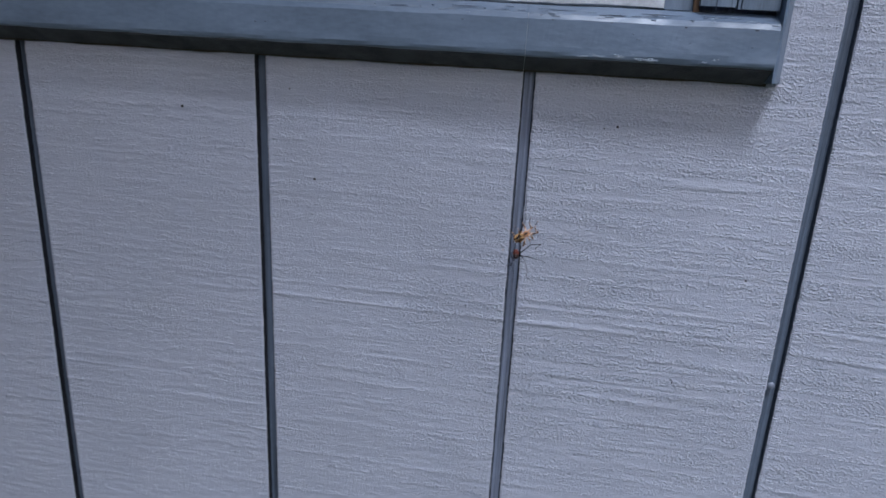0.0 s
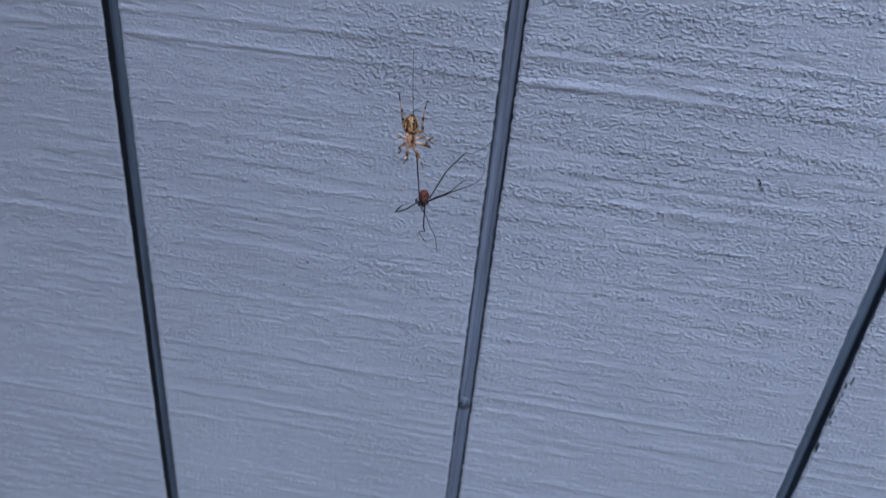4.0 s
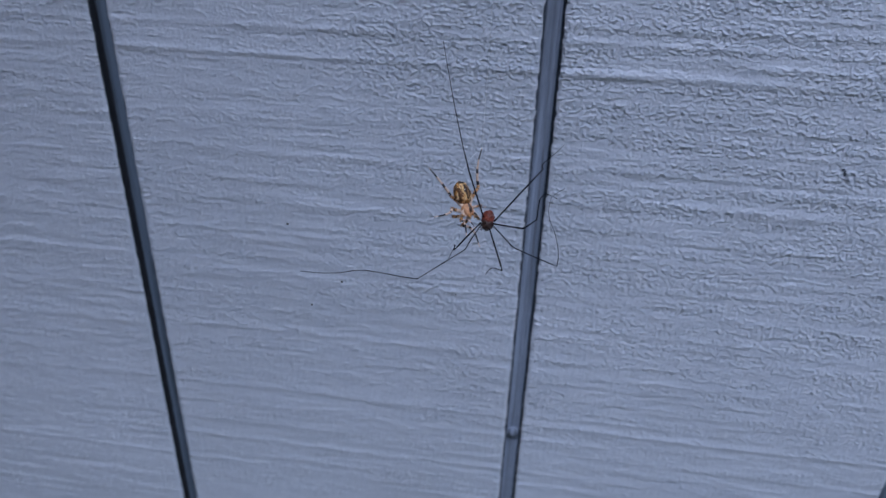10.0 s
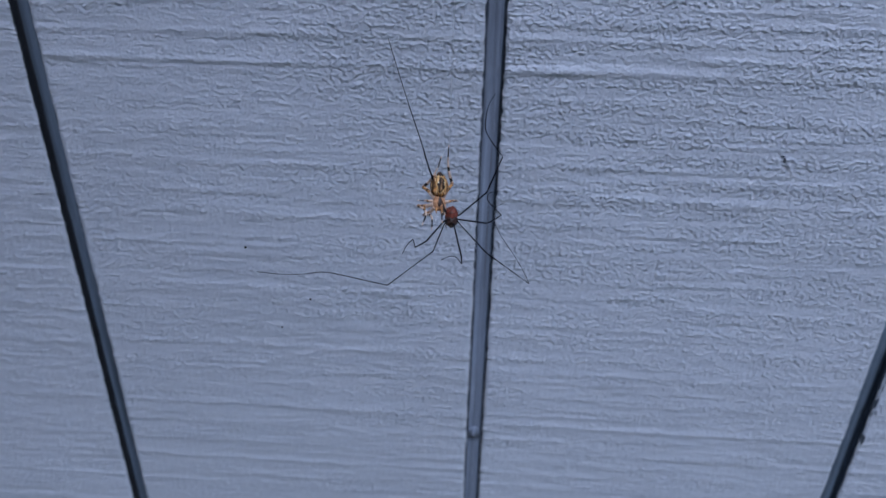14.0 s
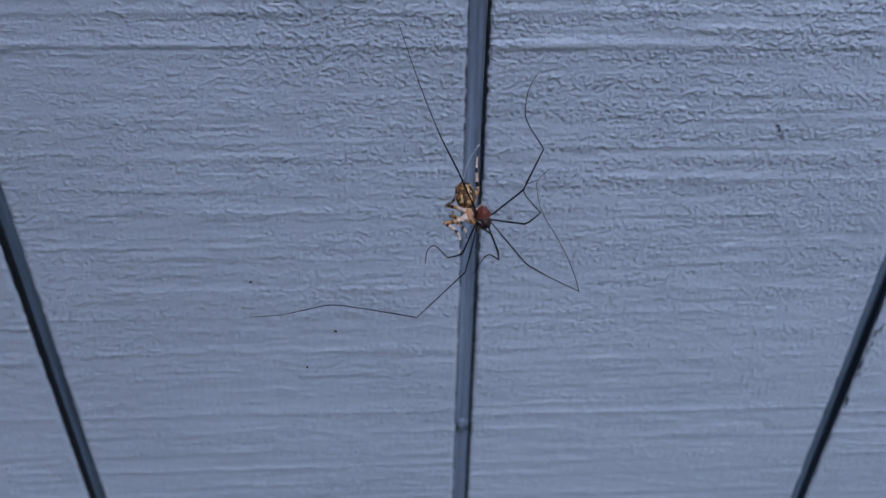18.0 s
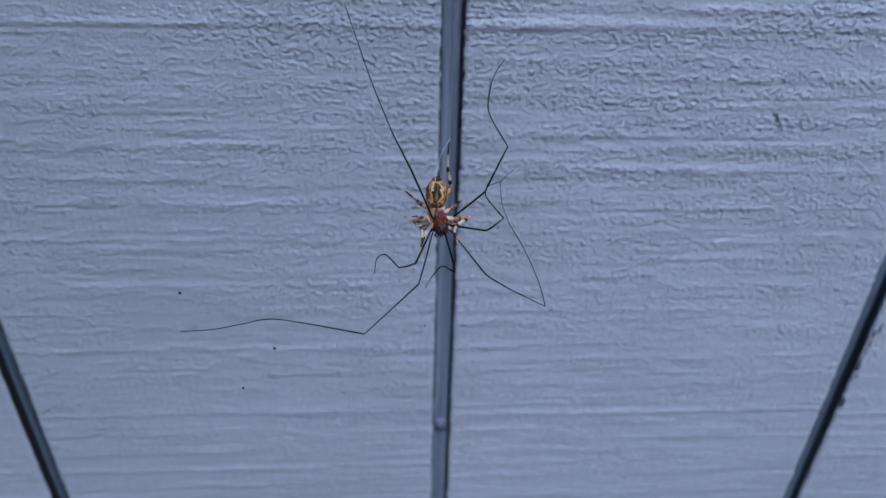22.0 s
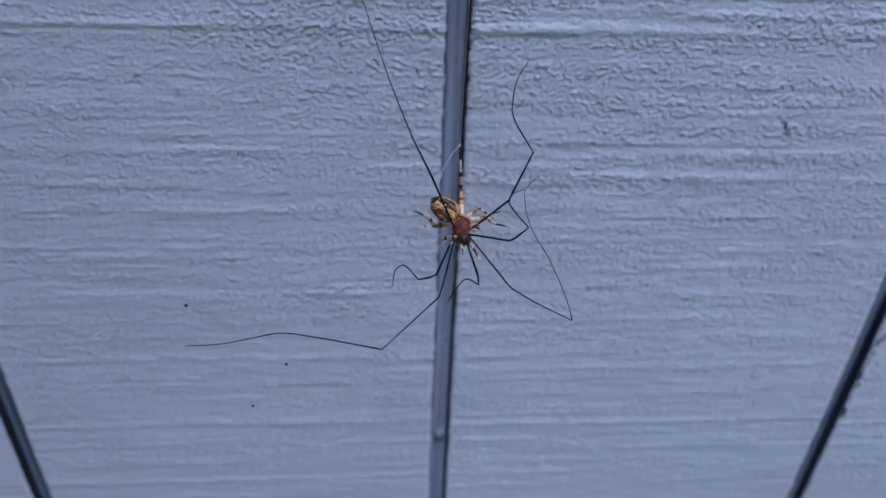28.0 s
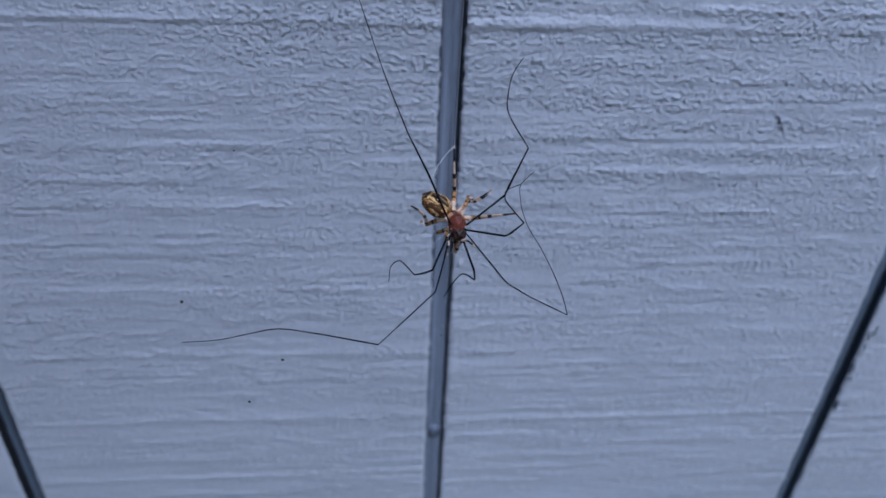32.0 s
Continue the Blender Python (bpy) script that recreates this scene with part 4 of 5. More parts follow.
WEB = ((-7.6, 0.5, 2), (-58.8, -16.7, 0), (-37.4, -29.2, 0), (-44.5, -38.2, 0), (-3.3, -24.0, 0), (-47.7, 15.6, 0))
for i, p in enumerate(WEB):
    part("line", tube(((0, 0, 0), tuple(0.5 * c - 0.4 for c in p), p), (0.008, 0.008, 0.008), 4), SILK, strand)
    bm = bmesh.new()
    bmesh.ops.create_icosphere(bm, subdivisions=1, radius=(0.00035, 0.0004, 0.0004, 0.0003, 0.0002, 0.0002)[i])
    for v in bm.verts:
        v.co *= rnd.uniform(0.7, 1.3)
    part("speck", bm, LEG_AMBER if i == 0 else SPECK, strand, "dark dirt speck" if i else "tiny amber scrap of shell").location = Vector(p) * 0.001


def keyed(ob):
    """The times at which a thing is keyed, and a function that tells its turn and place at a time."""
    keys = ob.animation_data
    curves = keys.action.layers[0].strips[0].channelbag(keys.action_slot).fcurves

    def at(t):
        q = [curves.find("rotation_quaternion", index=i).evaluate(frame(t)) for i in range(4)]
        p = [curves.find("location", index=i).evaluate(frame(t)) for i in range(3)]
        return Matrix.LocRotScale(p, Quaternion(q).normalized(), None)
    return [(k.co[0] - 1) / FPS for k in curves[0].keyframe_points], at


def bent(along, aside):
    """Axes with x along a limb and y towards the outside of its bend."""
    x = along.normalized()
    y = aside - x * aside.dot(x)
    y = y.normalized() if y.length > 1e-3 else x.cross(Vector((0, 0, 1))).normalized()
    return Matrix((x, y, x.cross(y))).transposed()


def stretch_to(flat, length, side):
    """A limb of that length that covers a flat distance, tipped out of the plane as far as it must."""
    far = min(flat.length, 0.995 * length)
    flat = flat.normalized() * far if flat.length else Vector((0, 0))
    return Vector((*flat, side * math.sqrt(length * length - far * far)))


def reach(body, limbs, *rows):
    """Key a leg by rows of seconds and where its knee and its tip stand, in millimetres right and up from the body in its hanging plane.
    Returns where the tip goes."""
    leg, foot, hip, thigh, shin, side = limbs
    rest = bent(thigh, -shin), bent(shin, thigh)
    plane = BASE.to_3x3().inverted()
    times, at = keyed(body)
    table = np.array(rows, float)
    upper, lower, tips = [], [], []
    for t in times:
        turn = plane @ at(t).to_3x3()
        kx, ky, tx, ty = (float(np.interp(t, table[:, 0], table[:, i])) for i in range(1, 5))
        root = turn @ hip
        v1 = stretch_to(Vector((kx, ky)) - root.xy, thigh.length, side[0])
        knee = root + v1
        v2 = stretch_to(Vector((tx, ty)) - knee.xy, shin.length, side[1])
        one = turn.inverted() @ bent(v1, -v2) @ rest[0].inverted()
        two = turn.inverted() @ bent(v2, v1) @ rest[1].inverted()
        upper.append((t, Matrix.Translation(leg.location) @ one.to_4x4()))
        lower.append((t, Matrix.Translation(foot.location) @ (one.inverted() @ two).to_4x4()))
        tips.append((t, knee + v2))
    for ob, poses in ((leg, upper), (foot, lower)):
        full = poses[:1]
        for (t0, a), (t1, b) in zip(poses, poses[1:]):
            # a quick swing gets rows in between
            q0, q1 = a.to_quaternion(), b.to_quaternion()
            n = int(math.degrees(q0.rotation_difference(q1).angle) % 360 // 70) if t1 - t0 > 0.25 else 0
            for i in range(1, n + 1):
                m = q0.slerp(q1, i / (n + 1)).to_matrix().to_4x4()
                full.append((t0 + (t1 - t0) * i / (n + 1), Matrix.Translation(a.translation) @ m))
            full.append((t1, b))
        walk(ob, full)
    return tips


def still(key):
    """Rows for a leg of the harvestman that has come to rest as it was built."""
    pts = HARVEST_LEGS[key]
    k = KNEE[key]
    return [(t, *pts[k][:2], *pts[-1][:2]) for t in (18, 32)]


def motions():
    walk(harvestman, [
        (0.0, hang(0.0087, -0.1200, 1.4017, 0.0)),
        (0.1, hang(0.0024, -0.1200, 1.4007, 0.0)),
        (0.2, hang(-0.0090, -0.1200, 1.3927, 0.0)),
        (0.3, hang(-0.0004, -0.1200, 1.3905, 0.0)),
        (0.4, hang(0.0032, -0.1200, 1.3908, 0.0)),
        (0.5, hang(0.0018, -0.1200, 1.3861, 0.0)),
        (0.6, hang(-0.0079, -0.1200, 1.3758, 0.0)),
        (0.7, hang(-0.0132, -0.1200, 1.3815, 0.0)),
        (0.8, hang(-0.0124, -0.1200, 1.3622, 0.0)),
        (0.9, hang(-0.0160, -0.1200, 1.3588, 0.0)),
        (1.0, hang(-0.0205, -0.1200, 1.3596, 0.0)),
        (1.1, hang(-0.0195, -0.1200, 1.3586, 0.0)),
        (1.2, hang(-0.0242, -0.1200, 1.3589, 0.0)),
        (1.3, hang(-0.0247, -0.1200, 1.3596, 0.0)),
        (1.4, hang(-0.0221, -0.1200, 1.3595, 0.0)),
        (1.5, hang(-0.0188, -0.1200, 1.3590, 0.0)),
        (1.6, hang(-0.0193, -0.1200, 1.3591, 0.0)),
        (1.7, hang(-0.0184, -0.1200, 1.3648, 0.0)),
        (1.8, hang(-0.0329, -0.1200, 1.3628, 0.0)),
        (1.9, hang(-0.0330, -0.1200, 1.3607, 0.0)),
        (2.0, hang(-0.0369, -0.1200, 1.3612, 0.0)),
        (2.1, hang(-0.0362, -0.1200, 1.3619, 0.0)),
        (2.2, hang(-0.0334, -0.1200, 1.3627, 0.0)),
        (2.3, hang(-0.0306, -0.1200, 1.3604, 0.0)),
        (2.4, hang(-0.0273, -0.1200, 1.3572, 0.0)),
        (2.5, hang(-0.0255, -0.1200, 1.3583, 0.0)),
        (2.6, hang(-0.0114, -0.1200, 1.3563, 0.0)),
        (2.7, hang(-0.0016, -0.1200, 1.3498, 0.0)),
        (2.8, hang(-0.0114, -0.1200, 1.3045, 0.0)),
        (2.9, hang(-0.0122, -0.1200, 1.3040, 0.0)),
        (3.0, hang(-0.0129, -0.1200, 1.2995, 0.0)),
        (3.1, hang(-0.0129, -0.1200, 1.2945, 0.0)),
        (3.2, hang(-0.0139, -0.1200, 1.2913, 0.0)),
        (3.3, hang(-0.0152, -0.1200, 1.2968, 0.0)),
        (3.4, hang(-0.0184, -0.1200, 1.2959, 0.0)),
        (3.5, hang(-0.0158, -0.1200, 1.2938, 0.0)),
        (3.6, hang(-0.0207, -0.1200, 1.2952, 0.0)),
        (3.7, hang(-0.0192, -0.1200, 1.2939, 0.0)),
        (3.8, hang(-0.0192, -0.1200, 1.2953, 0.0)),
        (3.9, hang(-0.0176, -0.1200, 1.2936, 0.0)),
        (4.0, hang(-0.0202, -0.1200, 1.2926, 0.0)),
        (4.1, hang(-0.0199, -0.1200, 1.2932, 0.0)),
        (4.2, hang(-0.0236, -0.1200, 1.2919, 0.0)),
        (4.3, hang(-0.0200, -0.1200, 1.2943, 0.0)),
        (4.4, hang(-0.0186, -0.1200, 1.2942, 0.0)),
        (4.5, hang(-0.0179, -0.1200, 1.2940, 0.0)),
        (6.5, hang(-0.0182, -0.1200, 1.2907, -13.0)),
        (7.0, hang(-0.0175, -0.1200, 1.2909, -14.0)),
        (7.5, hang(-0.0165, -0.1200, 1.2904, -13.0)),
        (8.0, hang(-0.0172, -0.1200, 1.2905, -12.0)),
        (8.5, hang(-0.0168, -0.1200, 1.2906, -11.0)),
        (9.0, hang(-0.0160, -0.1200, 1.2911, -10.0)),
        (9.5, hang(-0.0161, -0.1200, 1.2908, -9.5)),
        (10.0, hang(-0.0150, -0.1200, 1.2917, -9.0)),
        (10.5, hang(-0.0158, -0.1200, 1.2922, -8.5)),
        (11.0, hang(-0.0157, -0.1200, 1.2937, -8.0)),
        (11.5, hang(-0.0161, -0.1200, 1.2943, -7.2)),
        (12.0, hang(-0.0127, -0.1200, 1.2913, -6.5)),
        (12.5, hang(-0.0130, -0.1200, 1.2914, -5.8)),
        (13.0, hang(-0.0123, -0.1200, 1.2911, -5.0)),
        (13.5, hang(-0.0116, -0.1200, 1.2921, -4.5)),
        (15.5, hang(-0.0119, -0.1200, 1.2957, -2.5)),
        (16.0, hang(-0.0096, -0.1200, 1.2961, -2.0)),
        (16.5, hang(-0.0078, -0.1200, 1.2945, -1.5)),
        (17.0, hang(-0.0070, -0.1200, 1.2959, -1.0)),
        (17.5, hang(-0.0066, -0.1200, 1.2956, -0.5)),
        (18.0, hang(-0.0093, -0.1200, 1.2951, 0.0)),
        (18.5, hang(-0.0094, -0.1200, 1.2961, 0.0)),
        (19.0, hang(-0.0084, -0.1200, 1.2949, 0.0)),
        (19.5, hang(-0.0097, -0.1200, 1.2948, 0.0)),
        (20.0, hang(-0.0110, -0.1200, 1.2941, 0.0)),
        (20.5, hang(-0.0104, -0.1200, 1.2943, 0.0)),
        (21.0, hang(-0.0112, -0.1200, 1.2946, 0.0)),
        (21.5, hang(-0.0098, -0.1200, 1.2940, 0.0)),
        (22.0, hang(-0.0098, -0.1200, 1.2941, 0.0)),
        (22.5, hang(-0.0111, -0.1200, 1.2949, 0.0)),
        (23.0, hang(-0.0114, -0.1200, 1.2949, 0.0)),
        (23.5, hang(-0.0109, -0.1200, 1.2962, 0.0)),
        (24.0, hang(-0.0101, -0.1200, 1.2952, 0.0)),
        (24.5, hang(-0.0108, -0.1200, 1.2954, 0.0)),
        (25.0, hang(-0.0107, -0.1200, 1.2946, 0.0)),
        (25.5, hang(-0.0105, -0.1200, 1.2945, 0.0)),
        (27.5, hang(-0.0094, -0.1200, 1.2954, 0.0)),
        (28.0, hang(-0.0084, -0.1200, 1.2959, 0.0)),
        (28.5, hang(-0.0100, -0.1200, 1.2944, 0.0)),
        (29.0, hang(-0.0095, -0.1200, 1.2940, 0.0)),
        (29.5, hang(-0.0086, -0.1200, 1.2934, 0.0)),
        (30.0, hang(-0.0083, -0.1200, 1.2945, 0.0)),
        (30.5, hang(-0.0085, -0.1200, 1.2944, 0.0)),
        (31.0, hang(-0.0092, -0.1200, 1.2950, 0.0)),
        (31.5, hang(-0.0101, -0.1200, 1.2959, 0.0)),
        (32.0, hang(-0.0093, -0.1200, 1.2950, 0.0)),
    ])
    times, at = keyed(harvestman)
    walk(strand, [(t, at(t)) for t in times])
    walk(spider, [
        (0.0, hang(0.0094, -0.1165, 1.4098, 125.0, 0)),
        (0.1, hang(0.0122, -0.1165, 1.4084, 120.3, 0)),
        (0.2, hang(0.0098, -0.1165, 1.4065, 115.7, 0)),
        (0.3, hang(0.0098, -0.1165, 1.4031, 111.0, 0)),
        (0.4, hang(0.0066, -0.1165, 1.3968, 104.3, 0)),
        (0.5, hang(0.0106, -0.1165, 1.3958, 97.7, 0)),
        (0.6, hang(0.0094, -0.1165, 1.3948, 91.0, 0)),
        (0.7, hang(0.0103, -0.1165, 1.3954, 83.3, 0)),
        (0.8, hang(0.0108, -0.1165, 1.3958, 75.7, 0)),
        (0.9, hang(0.0037, -0.1165, 1.3941, 68.0, 0)),
        (1.0, hang(0.0057, -0.1165, 1.3934, 63.0, 0)),
        (1.1, hang(0.0013, -0.1165, 1.3888, 40.0, 5)),
        (1.2, hang(-0.0082, -0.1165, 1.3858, 16.0, 10)),
        (1.3, hang(-0.0025, -0.1165, 1.3832, 2.0, 15)),
        (1.4, hang(-0.0037, -0.1165, 1.3824, -10.0, 20)),
        (1.5, hang(-0.0061, -0.1165, 1.3709, -14.0, 25)),
        (1.6, hang(-0.0118, -0.1165, 1.3690, -17.0, 30)),
        (1.7, hang(-0.0080, -0.1166, 1.3646, -15.0, 35)),
        (1.8, hang(-0.0118, -0.1166, 1.3651, -14.0, 40)),
        (1.9, hang(-0.0162, -0.1166, 1.3621, -32.0, 45)),
        (2.0, hang(-0.0153, -0.1166, 1.3673, -50.6, 50)),
        (2.1, hang(-0.0173, -0.1166, 1.3666, -53.0, 45)),
        (2.2, hang(-0.0176, -0.1166, 1.3674, -52.0, 40)),
        (2.3, hang(-0.0183, -0.1167, 1.3673, -40.0, 35)),
        (2.4, hang(-0.0175, -0.1167, 1.3621, -28.0, 30)),
        (2.5, hang(-0.0148, -0.1167, 1.3619, -14.0, 26.7)),
        (2.6, hang(-0.0119, -0.1168, 1.3578, -10.0, 23.3)),
        (2.7, hang(-0.0169, -0.1168, 1.3449, -17.0, 20)),
        (2.8, hang(-0.0220, -0.1168, 1.3373, -27.7, 16.7)),
        (2.9, hang(-0.0236, -0.1168, 1.3352, -33.5, 13.3)),
        (3.0, hang(-0.0263, -0.1168, 1.3361, -39.3, 10)),
        (3.1, hang(-0.0292, -0.1167, 1.3273, -20.0, 13)),
        (3.2, hang(-0.0280, -0.1167, 1.3238, 2.0, 16)),
        (3.3, hang(-0.0260, -0.1166, 1.3251, -6.0, 19)),
        (3.4, hang(-0.0235, -0.1165, 1.3231, -13.0, 22)),
        (3.5, hang(-0.0233, -0.1165, 1.3223, -13.0, 25)),
        (3.6, hang(-0.0251, -0.1164, 1.3205, -13.0, 28)),
        (3.7, hang(-0.0255, -0.1163, 1.3175, -6.0, 31)),
        (3.8, hang(-0.0265, -0.1163, 1.3182, 0.0, 34)),
        (3.9, hang(-0.0246, -0.1162, 1.3167, 4.0, 37)),
        (4.0, hang(-0.0270, -0.1162, 1.3162, 7.4, 40)),
        (4.1, hang(-0.0262, -0.1162, 1.3140, 5.0, 39)),
        (4.2, hang(-0.0243, -0.1162, 1.3018, 4.0, 38)),
        (4.3, hang(-0.0245, -0.1162, 1.3050, 5.0, 37.3)),
        (4.4, hang(-0.0237, -0.1163, 1.3051, 7.0, 36.7)),
        (4.5, hang(-0.0227, -0.1163, 1.3055, 6.0, 36)),
        (6.5, hang(-0.0213, -0.1168, 1.3013, 10.2, 19)),
        (7.0, hang(-0.0212, -0.1170, 1.2999, 12.0, 15)),
        (7.5, hang(-0.0206, -0.1167, 1.2995, 14.1, 18)),
        (8.0, hang(-0.0218, -0.1165, 1.2996, 16.1, 20)),
        (8.5, hang(-0.0229, -0.1166, 1.2987, 18.8, 30)),
        (9.0, hang(-0.0238, -0.1166, 1.2983, 21.5, 40)),
        (9.5, hang(-0.0240, -0.1166, 1.2971, 23.2, 42)),
        (10.0, hang(-0.0232, -0.1166, 1.2973, 24.9, 45)),
        (10.5, hang(-0.0232, -0.1164, 1.2967, 24.4, 42)),
        (11.0, hang(-0.0223, -0.1162, 1.2970, 24.0, 40)),
        (11.5, hang(-0.0198, -0.1161, 1.3010, 8.2, 25)),
        (12.0, hang(-0.0134, -0.1159, 1.3014, -7.6, 10)),
        (12.5, hang(-0.0148, -0.1162, 1.3008, -5.9, 8)),
        (13.0, hang(-0.0152, -0.1166, 1.3000, -4.2, 5)),
        (13.5, hang(-0.0150, -0.1165, 1.3002, -1.8, 11)),
        (15.5, hang(-0.0177, -0.1163, 1.3015, 8.1, 34)),
        (16.0, hang(-0.0148, -0.1162, 1.3008, 10.5, 40)),
        (16.5, hang(-0.0144, -0.1161, 1.2986, 11.4, 45)),
        (17.0, hang(-0.0151, -0.1160, 1.2994, 12.4, 50)),
        (17.5, hang(-0.0129, -0.1163, 1.3002, 13.7, 50)),
        (18.0, hang(-0.0136, -0.1165, 1.2988, 15.1, 50)),
        (18.5, hang(-0.0144, -0.1165, 1.2998, 16.0, 50)),
        (19.0, hang(-0.0140, -0.1165, 1.2987, 16.9, 50)),
        (19.5, hang(-0.0146, -0.1165, 1.2987, 24.8, 42)),
        (20.0, hang(-0.0152, -0.1165, 1.2980, 32.7, 35)),
        (20.5, hang(-0.0126, -0.1166, 1.2983, 17.0, 18)),
        (21.0, hang(-0.0115, -0.1167, 1.2987, 1.4, 0)),
        (21.5, hang(-0.0102, -0.1168, 1.2987, -0.3, 0)),
        (22.0, hang(-0.0104, -0.1169, 1.2993, -2.0, 0)),
        (22.5, hang(-0.0120, -0.1169, 1.2990, 1.0, 0)),
        (23.0, hang(-0.0126, -0.1168, 1.2978, 4.0, 0)),
        (23.5, hang(-0.0108, -0.1168, 1.2994, 5.5, 0)),
        (24.0, hang(-0.0088, -0.1168, 1.2988, 7.0, 0)),
        (24.5, hang(-0.0103, -0.1167, 1.2988, 11.0, 0)),
        (25.0, hang(-0.0111, -0.1167, 1.2976, 15.0, 0)),
        (25.5, hang(-0.0114, -0.1167, 1.2976, 21.7, 5)),
        (27.5, hang(-0.0106, -0.1167, 1.3007, 48.2, 25)),
        (28.0, hang(-0.0118, -0.1167, 1.2989, 54.9, 30)),
        (28.5, hang(-0.0132, -0.1166, 1.2977, 50.9, 31)),
        (29.0, hang(-0.0124, -0.1165, 1.2975, 46.9, 31)),
        (29.5, hang(-0.0112, -0.1164, 1.2973, 42.9, 32)),
        (30.0, hang(-0.0106, -0.1162, 1.2987, 38.9, 32)),
        (30.5, hang(-0.0112, -0.1163, 1.2983, 43.0, 33)),
        (31.0, hang(-0.0124, -0.1163, 1.2986, 47.1, 34)),
        (31.5, hang(-0.0144, -0.1164, 1.2998, 51.1, 34)),
        (32.0, hang(-0.0136, -0.1164, 1.2979, 55.3, 35)),
    ])
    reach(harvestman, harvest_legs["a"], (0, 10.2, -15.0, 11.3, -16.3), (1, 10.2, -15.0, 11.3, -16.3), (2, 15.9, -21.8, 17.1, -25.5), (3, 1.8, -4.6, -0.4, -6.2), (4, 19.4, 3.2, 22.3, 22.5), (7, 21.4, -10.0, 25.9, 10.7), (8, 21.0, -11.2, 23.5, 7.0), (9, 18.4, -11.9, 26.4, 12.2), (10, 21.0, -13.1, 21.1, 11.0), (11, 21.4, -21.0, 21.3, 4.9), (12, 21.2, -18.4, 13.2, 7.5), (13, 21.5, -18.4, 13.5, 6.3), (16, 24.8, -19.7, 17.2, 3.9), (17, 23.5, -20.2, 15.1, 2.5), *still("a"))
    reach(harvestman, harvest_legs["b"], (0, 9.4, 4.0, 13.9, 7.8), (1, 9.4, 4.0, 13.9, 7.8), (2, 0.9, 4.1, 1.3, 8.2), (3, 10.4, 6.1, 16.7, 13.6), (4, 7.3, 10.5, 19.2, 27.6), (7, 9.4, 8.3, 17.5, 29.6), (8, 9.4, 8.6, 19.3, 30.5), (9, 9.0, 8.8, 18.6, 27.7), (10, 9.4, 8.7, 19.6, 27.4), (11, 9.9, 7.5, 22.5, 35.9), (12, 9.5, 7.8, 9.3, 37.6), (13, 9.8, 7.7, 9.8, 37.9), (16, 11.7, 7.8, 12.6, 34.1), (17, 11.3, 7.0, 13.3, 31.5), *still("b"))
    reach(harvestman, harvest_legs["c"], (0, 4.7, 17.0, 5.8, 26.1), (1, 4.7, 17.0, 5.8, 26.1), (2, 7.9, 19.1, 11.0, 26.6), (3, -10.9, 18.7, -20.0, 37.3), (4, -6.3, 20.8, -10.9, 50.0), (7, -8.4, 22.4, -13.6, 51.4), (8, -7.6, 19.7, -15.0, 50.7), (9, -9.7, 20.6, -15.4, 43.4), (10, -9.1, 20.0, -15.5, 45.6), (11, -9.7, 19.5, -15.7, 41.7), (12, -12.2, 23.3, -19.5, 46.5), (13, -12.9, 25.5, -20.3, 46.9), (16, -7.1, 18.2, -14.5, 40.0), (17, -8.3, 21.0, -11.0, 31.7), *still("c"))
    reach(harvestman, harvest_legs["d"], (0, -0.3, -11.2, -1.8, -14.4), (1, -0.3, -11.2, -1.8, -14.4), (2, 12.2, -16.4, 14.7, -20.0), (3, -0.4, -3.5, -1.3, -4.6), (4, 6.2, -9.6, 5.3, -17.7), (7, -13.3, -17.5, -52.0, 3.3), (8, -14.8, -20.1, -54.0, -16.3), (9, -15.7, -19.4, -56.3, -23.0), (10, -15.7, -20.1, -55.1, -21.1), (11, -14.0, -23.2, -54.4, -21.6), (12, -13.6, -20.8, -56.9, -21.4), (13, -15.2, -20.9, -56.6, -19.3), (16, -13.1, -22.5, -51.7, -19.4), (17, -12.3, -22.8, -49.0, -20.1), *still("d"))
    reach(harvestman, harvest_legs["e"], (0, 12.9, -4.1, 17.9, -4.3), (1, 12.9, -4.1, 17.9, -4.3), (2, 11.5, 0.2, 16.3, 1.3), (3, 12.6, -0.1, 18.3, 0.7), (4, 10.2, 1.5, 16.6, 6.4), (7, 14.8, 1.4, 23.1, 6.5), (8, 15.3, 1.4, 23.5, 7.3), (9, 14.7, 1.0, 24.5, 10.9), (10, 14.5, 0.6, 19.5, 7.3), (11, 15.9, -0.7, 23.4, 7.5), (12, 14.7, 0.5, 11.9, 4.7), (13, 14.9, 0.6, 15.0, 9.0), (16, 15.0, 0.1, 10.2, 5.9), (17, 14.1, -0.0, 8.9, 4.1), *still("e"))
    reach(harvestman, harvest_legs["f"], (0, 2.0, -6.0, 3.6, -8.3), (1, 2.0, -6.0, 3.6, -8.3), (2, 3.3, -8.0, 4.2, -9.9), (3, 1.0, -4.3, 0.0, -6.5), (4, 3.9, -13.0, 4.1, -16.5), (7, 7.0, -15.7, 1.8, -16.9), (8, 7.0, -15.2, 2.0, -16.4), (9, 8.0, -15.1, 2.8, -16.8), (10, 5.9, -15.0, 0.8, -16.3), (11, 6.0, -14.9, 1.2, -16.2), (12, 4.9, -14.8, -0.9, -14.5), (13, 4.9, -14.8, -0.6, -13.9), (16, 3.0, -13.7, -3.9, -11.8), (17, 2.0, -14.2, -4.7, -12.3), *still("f"))
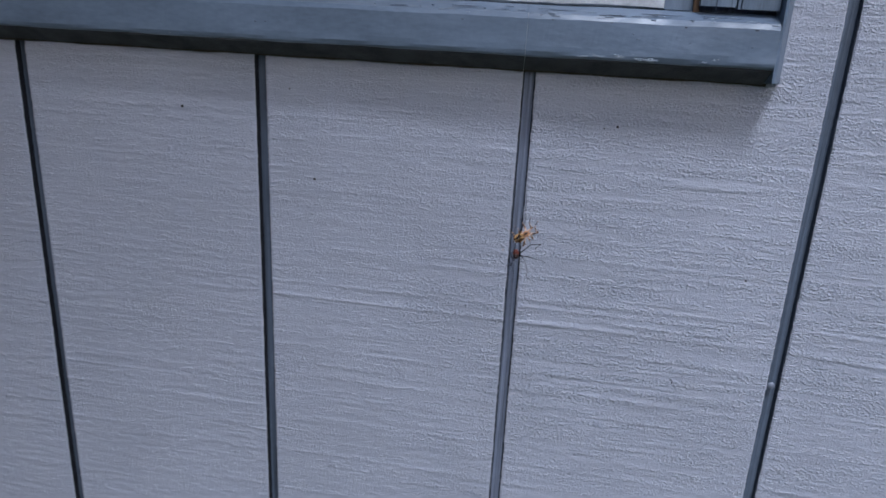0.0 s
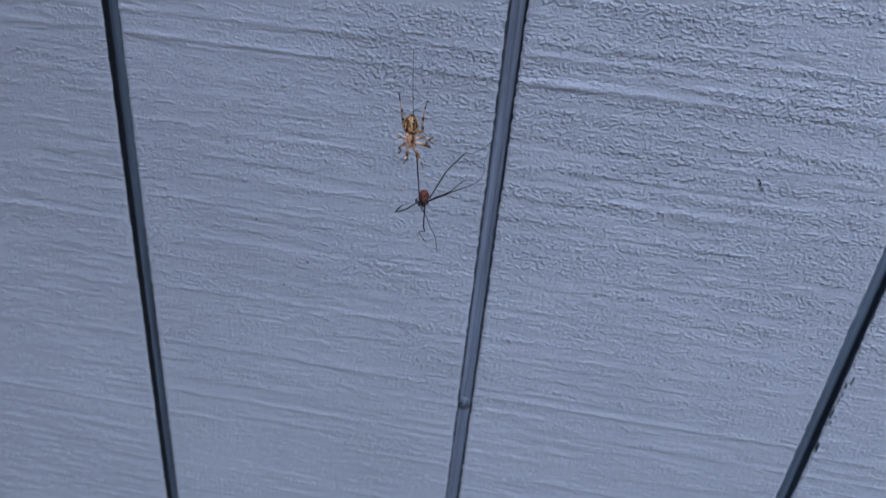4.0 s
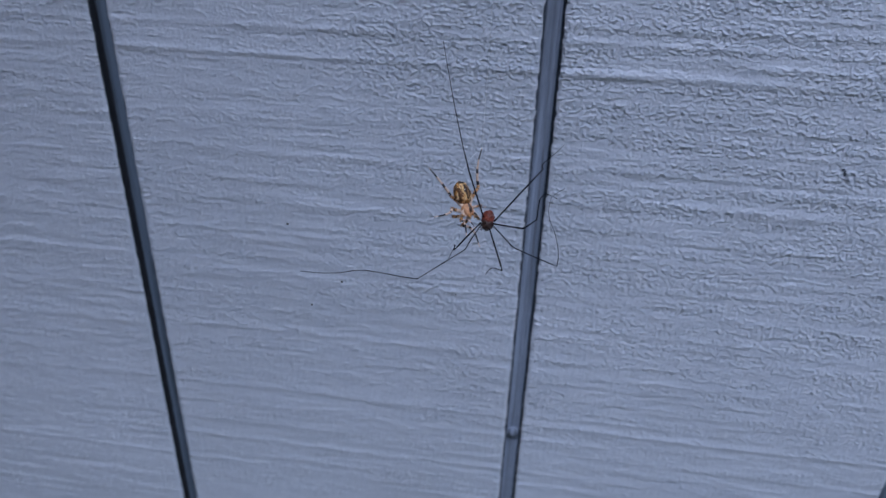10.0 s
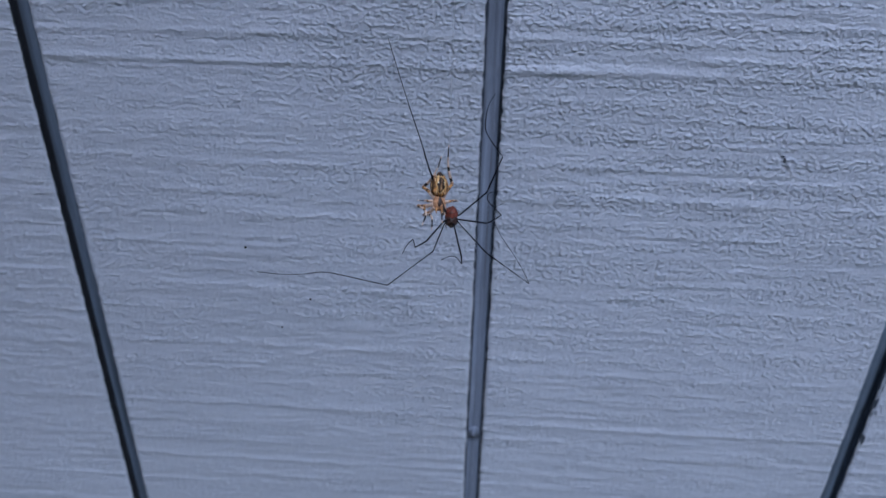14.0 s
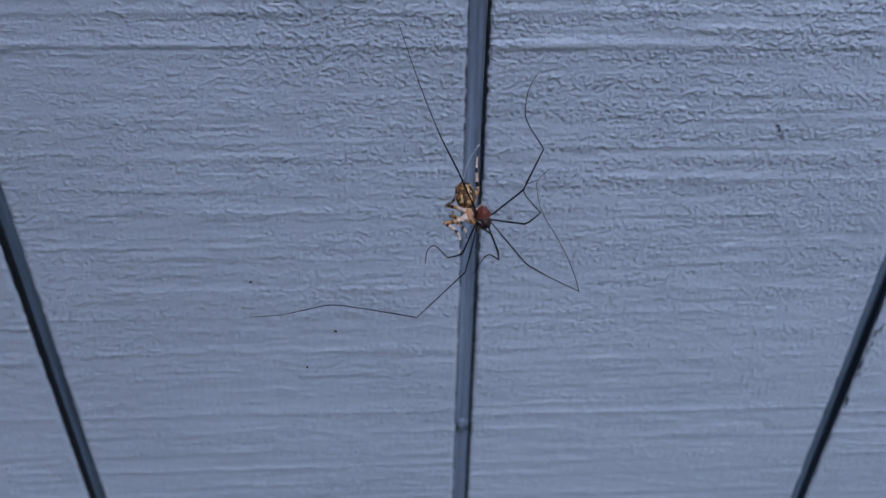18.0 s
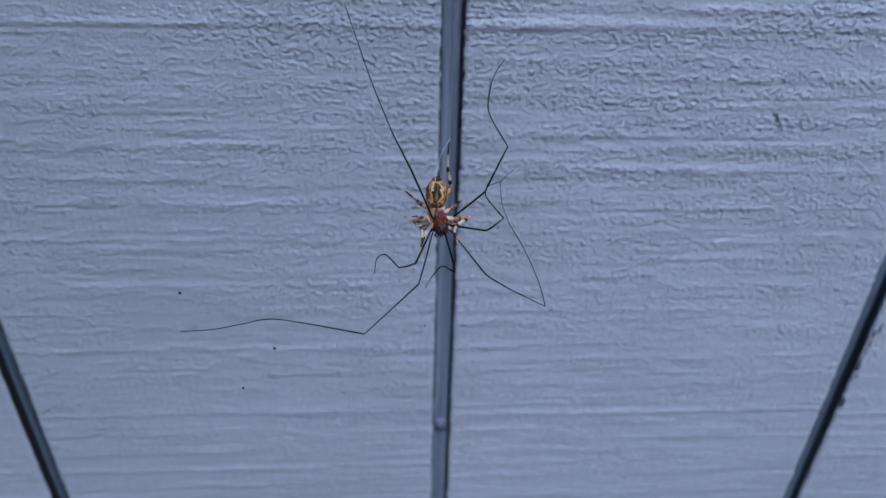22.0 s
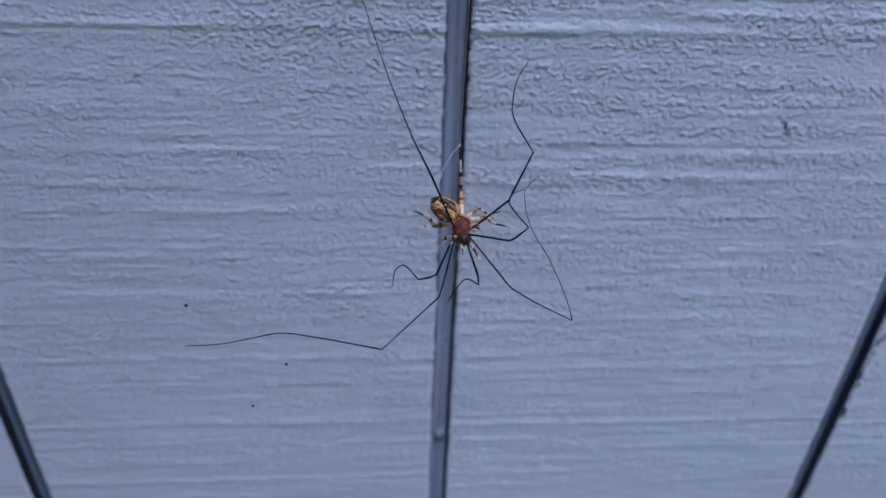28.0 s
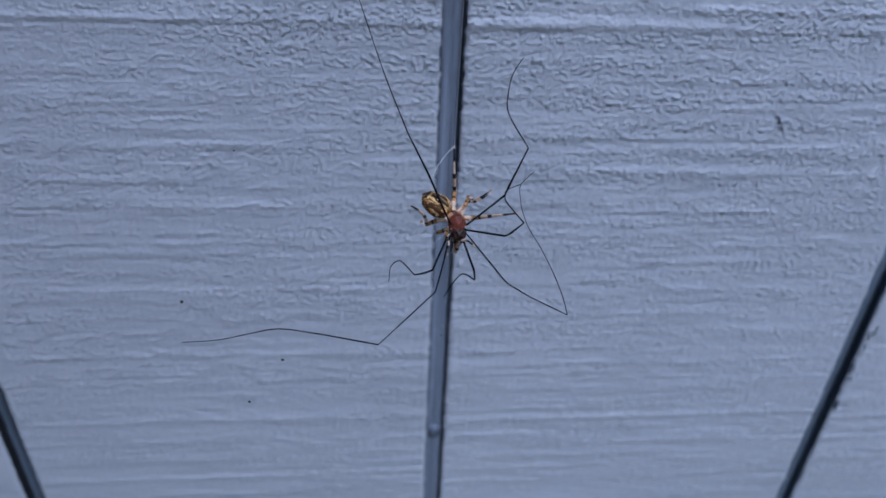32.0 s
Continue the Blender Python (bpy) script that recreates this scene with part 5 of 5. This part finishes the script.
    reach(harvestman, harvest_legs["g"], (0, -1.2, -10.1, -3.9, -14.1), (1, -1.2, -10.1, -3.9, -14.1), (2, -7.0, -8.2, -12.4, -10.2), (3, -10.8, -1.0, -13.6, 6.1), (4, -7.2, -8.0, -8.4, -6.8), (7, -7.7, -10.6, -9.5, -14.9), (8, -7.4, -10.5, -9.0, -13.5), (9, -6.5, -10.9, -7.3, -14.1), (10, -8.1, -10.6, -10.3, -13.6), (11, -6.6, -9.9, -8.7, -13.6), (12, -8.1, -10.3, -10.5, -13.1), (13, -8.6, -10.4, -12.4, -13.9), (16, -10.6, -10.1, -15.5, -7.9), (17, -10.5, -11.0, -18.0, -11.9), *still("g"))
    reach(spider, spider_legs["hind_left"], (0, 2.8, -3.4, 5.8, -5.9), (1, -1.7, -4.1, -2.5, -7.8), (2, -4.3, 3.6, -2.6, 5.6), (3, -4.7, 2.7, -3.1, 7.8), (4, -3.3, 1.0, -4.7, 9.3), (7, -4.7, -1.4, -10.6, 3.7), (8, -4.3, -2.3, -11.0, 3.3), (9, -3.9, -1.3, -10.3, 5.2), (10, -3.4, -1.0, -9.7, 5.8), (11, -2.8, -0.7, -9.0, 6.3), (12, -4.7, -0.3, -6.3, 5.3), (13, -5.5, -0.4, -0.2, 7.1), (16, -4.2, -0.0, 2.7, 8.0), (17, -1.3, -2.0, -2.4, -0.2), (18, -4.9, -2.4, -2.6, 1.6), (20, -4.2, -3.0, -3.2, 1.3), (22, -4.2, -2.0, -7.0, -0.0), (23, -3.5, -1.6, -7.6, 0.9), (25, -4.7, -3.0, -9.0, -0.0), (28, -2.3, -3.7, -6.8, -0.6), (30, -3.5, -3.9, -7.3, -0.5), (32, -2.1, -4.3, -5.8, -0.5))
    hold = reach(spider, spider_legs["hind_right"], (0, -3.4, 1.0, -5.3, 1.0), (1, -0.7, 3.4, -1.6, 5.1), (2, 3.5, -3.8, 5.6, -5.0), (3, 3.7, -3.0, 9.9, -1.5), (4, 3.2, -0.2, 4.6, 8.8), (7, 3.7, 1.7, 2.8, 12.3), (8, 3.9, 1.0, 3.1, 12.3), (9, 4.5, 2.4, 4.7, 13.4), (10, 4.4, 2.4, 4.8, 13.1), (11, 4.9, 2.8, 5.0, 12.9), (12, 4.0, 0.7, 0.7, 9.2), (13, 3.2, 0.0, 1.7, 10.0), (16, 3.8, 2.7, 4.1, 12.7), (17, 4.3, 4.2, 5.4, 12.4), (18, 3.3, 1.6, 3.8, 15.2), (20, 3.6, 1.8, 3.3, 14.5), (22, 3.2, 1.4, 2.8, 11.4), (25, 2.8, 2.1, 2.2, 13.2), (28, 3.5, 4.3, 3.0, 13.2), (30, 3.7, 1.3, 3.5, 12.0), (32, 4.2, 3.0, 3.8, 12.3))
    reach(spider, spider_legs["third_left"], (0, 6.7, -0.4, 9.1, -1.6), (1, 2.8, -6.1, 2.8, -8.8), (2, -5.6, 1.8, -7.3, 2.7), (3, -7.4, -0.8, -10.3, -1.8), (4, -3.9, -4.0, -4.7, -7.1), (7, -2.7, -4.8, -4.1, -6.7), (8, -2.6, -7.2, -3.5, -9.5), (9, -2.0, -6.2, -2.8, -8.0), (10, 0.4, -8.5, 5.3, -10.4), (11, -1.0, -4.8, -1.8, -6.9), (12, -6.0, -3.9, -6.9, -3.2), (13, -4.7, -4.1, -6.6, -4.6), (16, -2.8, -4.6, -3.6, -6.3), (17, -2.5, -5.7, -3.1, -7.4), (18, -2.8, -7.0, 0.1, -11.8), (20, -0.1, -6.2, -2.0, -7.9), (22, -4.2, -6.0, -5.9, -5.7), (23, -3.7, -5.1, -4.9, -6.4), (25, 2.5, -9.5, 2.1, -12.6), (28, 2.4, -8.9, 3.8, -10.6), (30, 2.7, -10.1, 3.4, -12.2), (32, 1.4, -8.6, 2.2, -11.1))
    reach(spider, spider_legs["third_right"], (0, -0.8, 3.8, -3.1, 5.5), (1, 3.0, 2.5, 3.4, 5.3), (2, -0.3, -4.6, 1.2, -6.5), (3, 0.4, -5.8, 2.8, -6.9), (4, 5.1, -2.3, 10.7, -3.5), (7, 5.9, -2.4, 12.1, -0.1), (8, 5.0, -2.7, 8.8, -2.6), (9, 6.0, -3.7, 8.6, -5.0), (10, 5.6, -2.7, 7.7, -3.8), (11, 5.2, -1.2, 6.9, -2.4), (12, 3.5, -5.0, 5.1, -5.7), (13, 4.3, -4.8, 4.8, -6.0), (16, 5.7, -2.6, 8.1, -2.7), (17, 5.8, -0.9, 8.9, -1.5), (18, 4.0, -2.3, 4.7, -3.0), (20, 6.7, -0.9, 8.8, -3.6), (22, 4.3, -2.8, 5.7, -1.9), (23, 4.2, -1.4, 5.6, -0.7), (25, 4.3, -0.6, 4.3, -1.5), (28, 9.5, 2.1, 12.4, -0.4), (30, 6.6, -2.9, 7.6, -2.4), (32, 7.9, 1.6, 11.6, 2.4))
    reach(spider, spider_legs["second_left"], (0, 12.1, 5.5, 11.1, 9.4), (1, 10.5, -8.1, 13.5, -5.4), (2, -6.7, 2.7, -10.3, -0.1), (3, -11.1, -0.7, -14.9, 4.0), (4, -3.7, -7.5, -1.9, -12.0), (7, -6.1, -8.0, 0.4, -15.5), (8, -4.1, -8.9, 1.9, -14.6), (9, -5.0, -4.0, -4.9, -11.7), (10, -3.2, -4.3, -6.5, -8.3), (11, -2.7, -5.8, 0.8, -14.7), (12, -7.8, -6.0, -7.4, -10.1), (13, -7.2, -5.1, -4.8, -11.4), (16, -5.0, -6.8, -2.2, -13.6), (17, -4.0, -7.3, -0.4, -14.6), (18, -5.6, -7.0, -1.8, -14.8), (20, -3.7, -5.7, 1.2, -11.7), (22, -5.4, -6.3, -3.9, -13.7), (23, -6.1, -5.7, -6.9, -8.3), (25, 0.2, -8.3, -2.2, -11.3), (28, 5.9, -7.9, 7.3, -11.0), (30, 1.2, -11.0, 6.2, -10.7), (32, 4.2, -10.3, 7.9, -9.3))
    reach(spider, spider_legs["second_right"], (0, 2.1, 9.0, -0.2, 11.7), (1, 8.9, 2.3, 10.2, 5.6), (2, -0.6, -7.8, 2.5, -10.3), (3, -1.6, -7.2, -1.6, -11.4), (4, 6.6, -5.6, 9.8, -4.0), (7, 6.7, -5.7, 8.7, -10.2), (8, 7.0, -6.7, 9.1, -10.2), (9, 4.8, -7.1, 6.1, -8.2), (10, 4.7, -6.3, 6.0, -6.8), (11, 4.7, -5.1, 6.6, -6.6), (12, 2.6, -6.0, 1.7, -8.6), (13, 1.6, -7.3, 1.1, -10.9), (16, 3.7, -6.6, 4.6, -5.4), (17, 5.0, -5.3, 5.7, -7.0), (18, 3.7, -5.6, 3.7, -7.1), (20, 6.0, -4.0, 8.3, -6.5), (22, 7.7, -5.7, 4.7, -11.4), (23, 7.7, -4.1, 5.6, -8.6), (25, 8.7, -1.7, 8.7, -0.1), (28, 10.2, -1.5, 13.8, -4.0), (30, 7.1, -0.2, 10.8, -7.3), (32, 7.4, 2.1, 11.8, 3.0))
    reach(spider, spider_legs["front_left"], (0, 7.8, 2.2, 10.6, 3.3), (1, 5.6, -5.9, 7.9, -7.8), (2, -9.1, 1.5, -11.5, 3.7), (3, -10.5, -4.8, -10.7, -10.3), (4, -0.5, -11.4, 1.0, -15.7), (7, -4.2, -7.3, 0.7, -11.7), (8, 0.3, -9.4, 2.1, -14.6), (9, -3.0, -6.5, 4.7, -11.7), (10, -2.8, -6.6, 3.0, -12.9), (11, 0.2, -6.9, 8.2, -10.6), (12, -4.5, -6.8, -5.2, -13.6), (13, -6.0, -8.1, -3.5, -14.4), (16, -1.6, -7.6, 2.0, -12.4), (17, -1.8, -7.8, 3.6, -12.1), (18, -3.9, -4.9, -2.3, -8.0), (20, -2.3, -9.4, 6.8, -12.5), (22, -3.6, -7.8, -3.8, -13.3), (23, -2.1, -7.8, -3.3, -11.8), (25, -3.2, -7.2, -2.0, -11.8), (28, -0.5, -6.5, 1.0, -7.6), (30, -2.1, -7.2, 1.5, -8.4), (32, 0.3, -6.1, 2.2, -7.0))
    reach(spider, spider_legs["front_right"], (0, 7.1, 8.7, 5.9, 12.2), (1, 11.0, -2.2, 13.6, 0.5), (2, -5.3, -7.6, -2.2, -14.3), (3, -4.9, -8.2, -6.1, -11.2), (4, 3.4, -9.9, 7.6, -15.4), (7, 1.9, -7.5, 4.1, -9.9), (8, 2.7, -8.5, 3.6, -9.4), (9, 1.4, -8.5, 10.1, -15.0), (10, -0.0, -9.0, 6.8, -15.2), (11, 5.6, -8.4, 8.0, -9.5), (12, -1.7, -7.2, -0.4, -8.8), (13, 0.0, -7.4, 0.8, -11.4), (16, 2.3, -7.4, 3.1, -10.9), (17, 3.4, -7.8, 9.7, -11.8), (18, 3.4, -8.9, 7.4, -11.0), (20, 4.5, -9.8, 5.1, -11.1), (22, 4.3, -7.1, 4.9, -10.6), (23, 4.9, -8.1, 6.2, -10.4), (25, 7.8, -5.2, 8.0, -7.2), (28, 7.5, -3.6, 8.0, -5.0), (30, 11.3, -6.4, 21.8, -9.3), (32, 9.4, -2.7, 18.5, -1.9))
    # the silk hangs from the hind foot, and its slack end runs back to the spinnerets
    times, at = keyed(spider)
    plane = BASE.to_3x3()
    walk(thread, [(t, Matrix.Translation(at(t).translation + plane @ tip * 0.001)) for t, tip in hold])
    slack = []
    for t, tip in hold:
        way = plane.inverted() @ (at(t).to_3x3() @ Vector((0, 3.5, 0))) - tip
        slack.append((t, BASE @ pose(0, 0, 0, 0, 0, math.degrees(math.atan2(way.y, way.x) - math.atan2(-9.0, -4.2)))))
    walk(loop, slack)


motions()
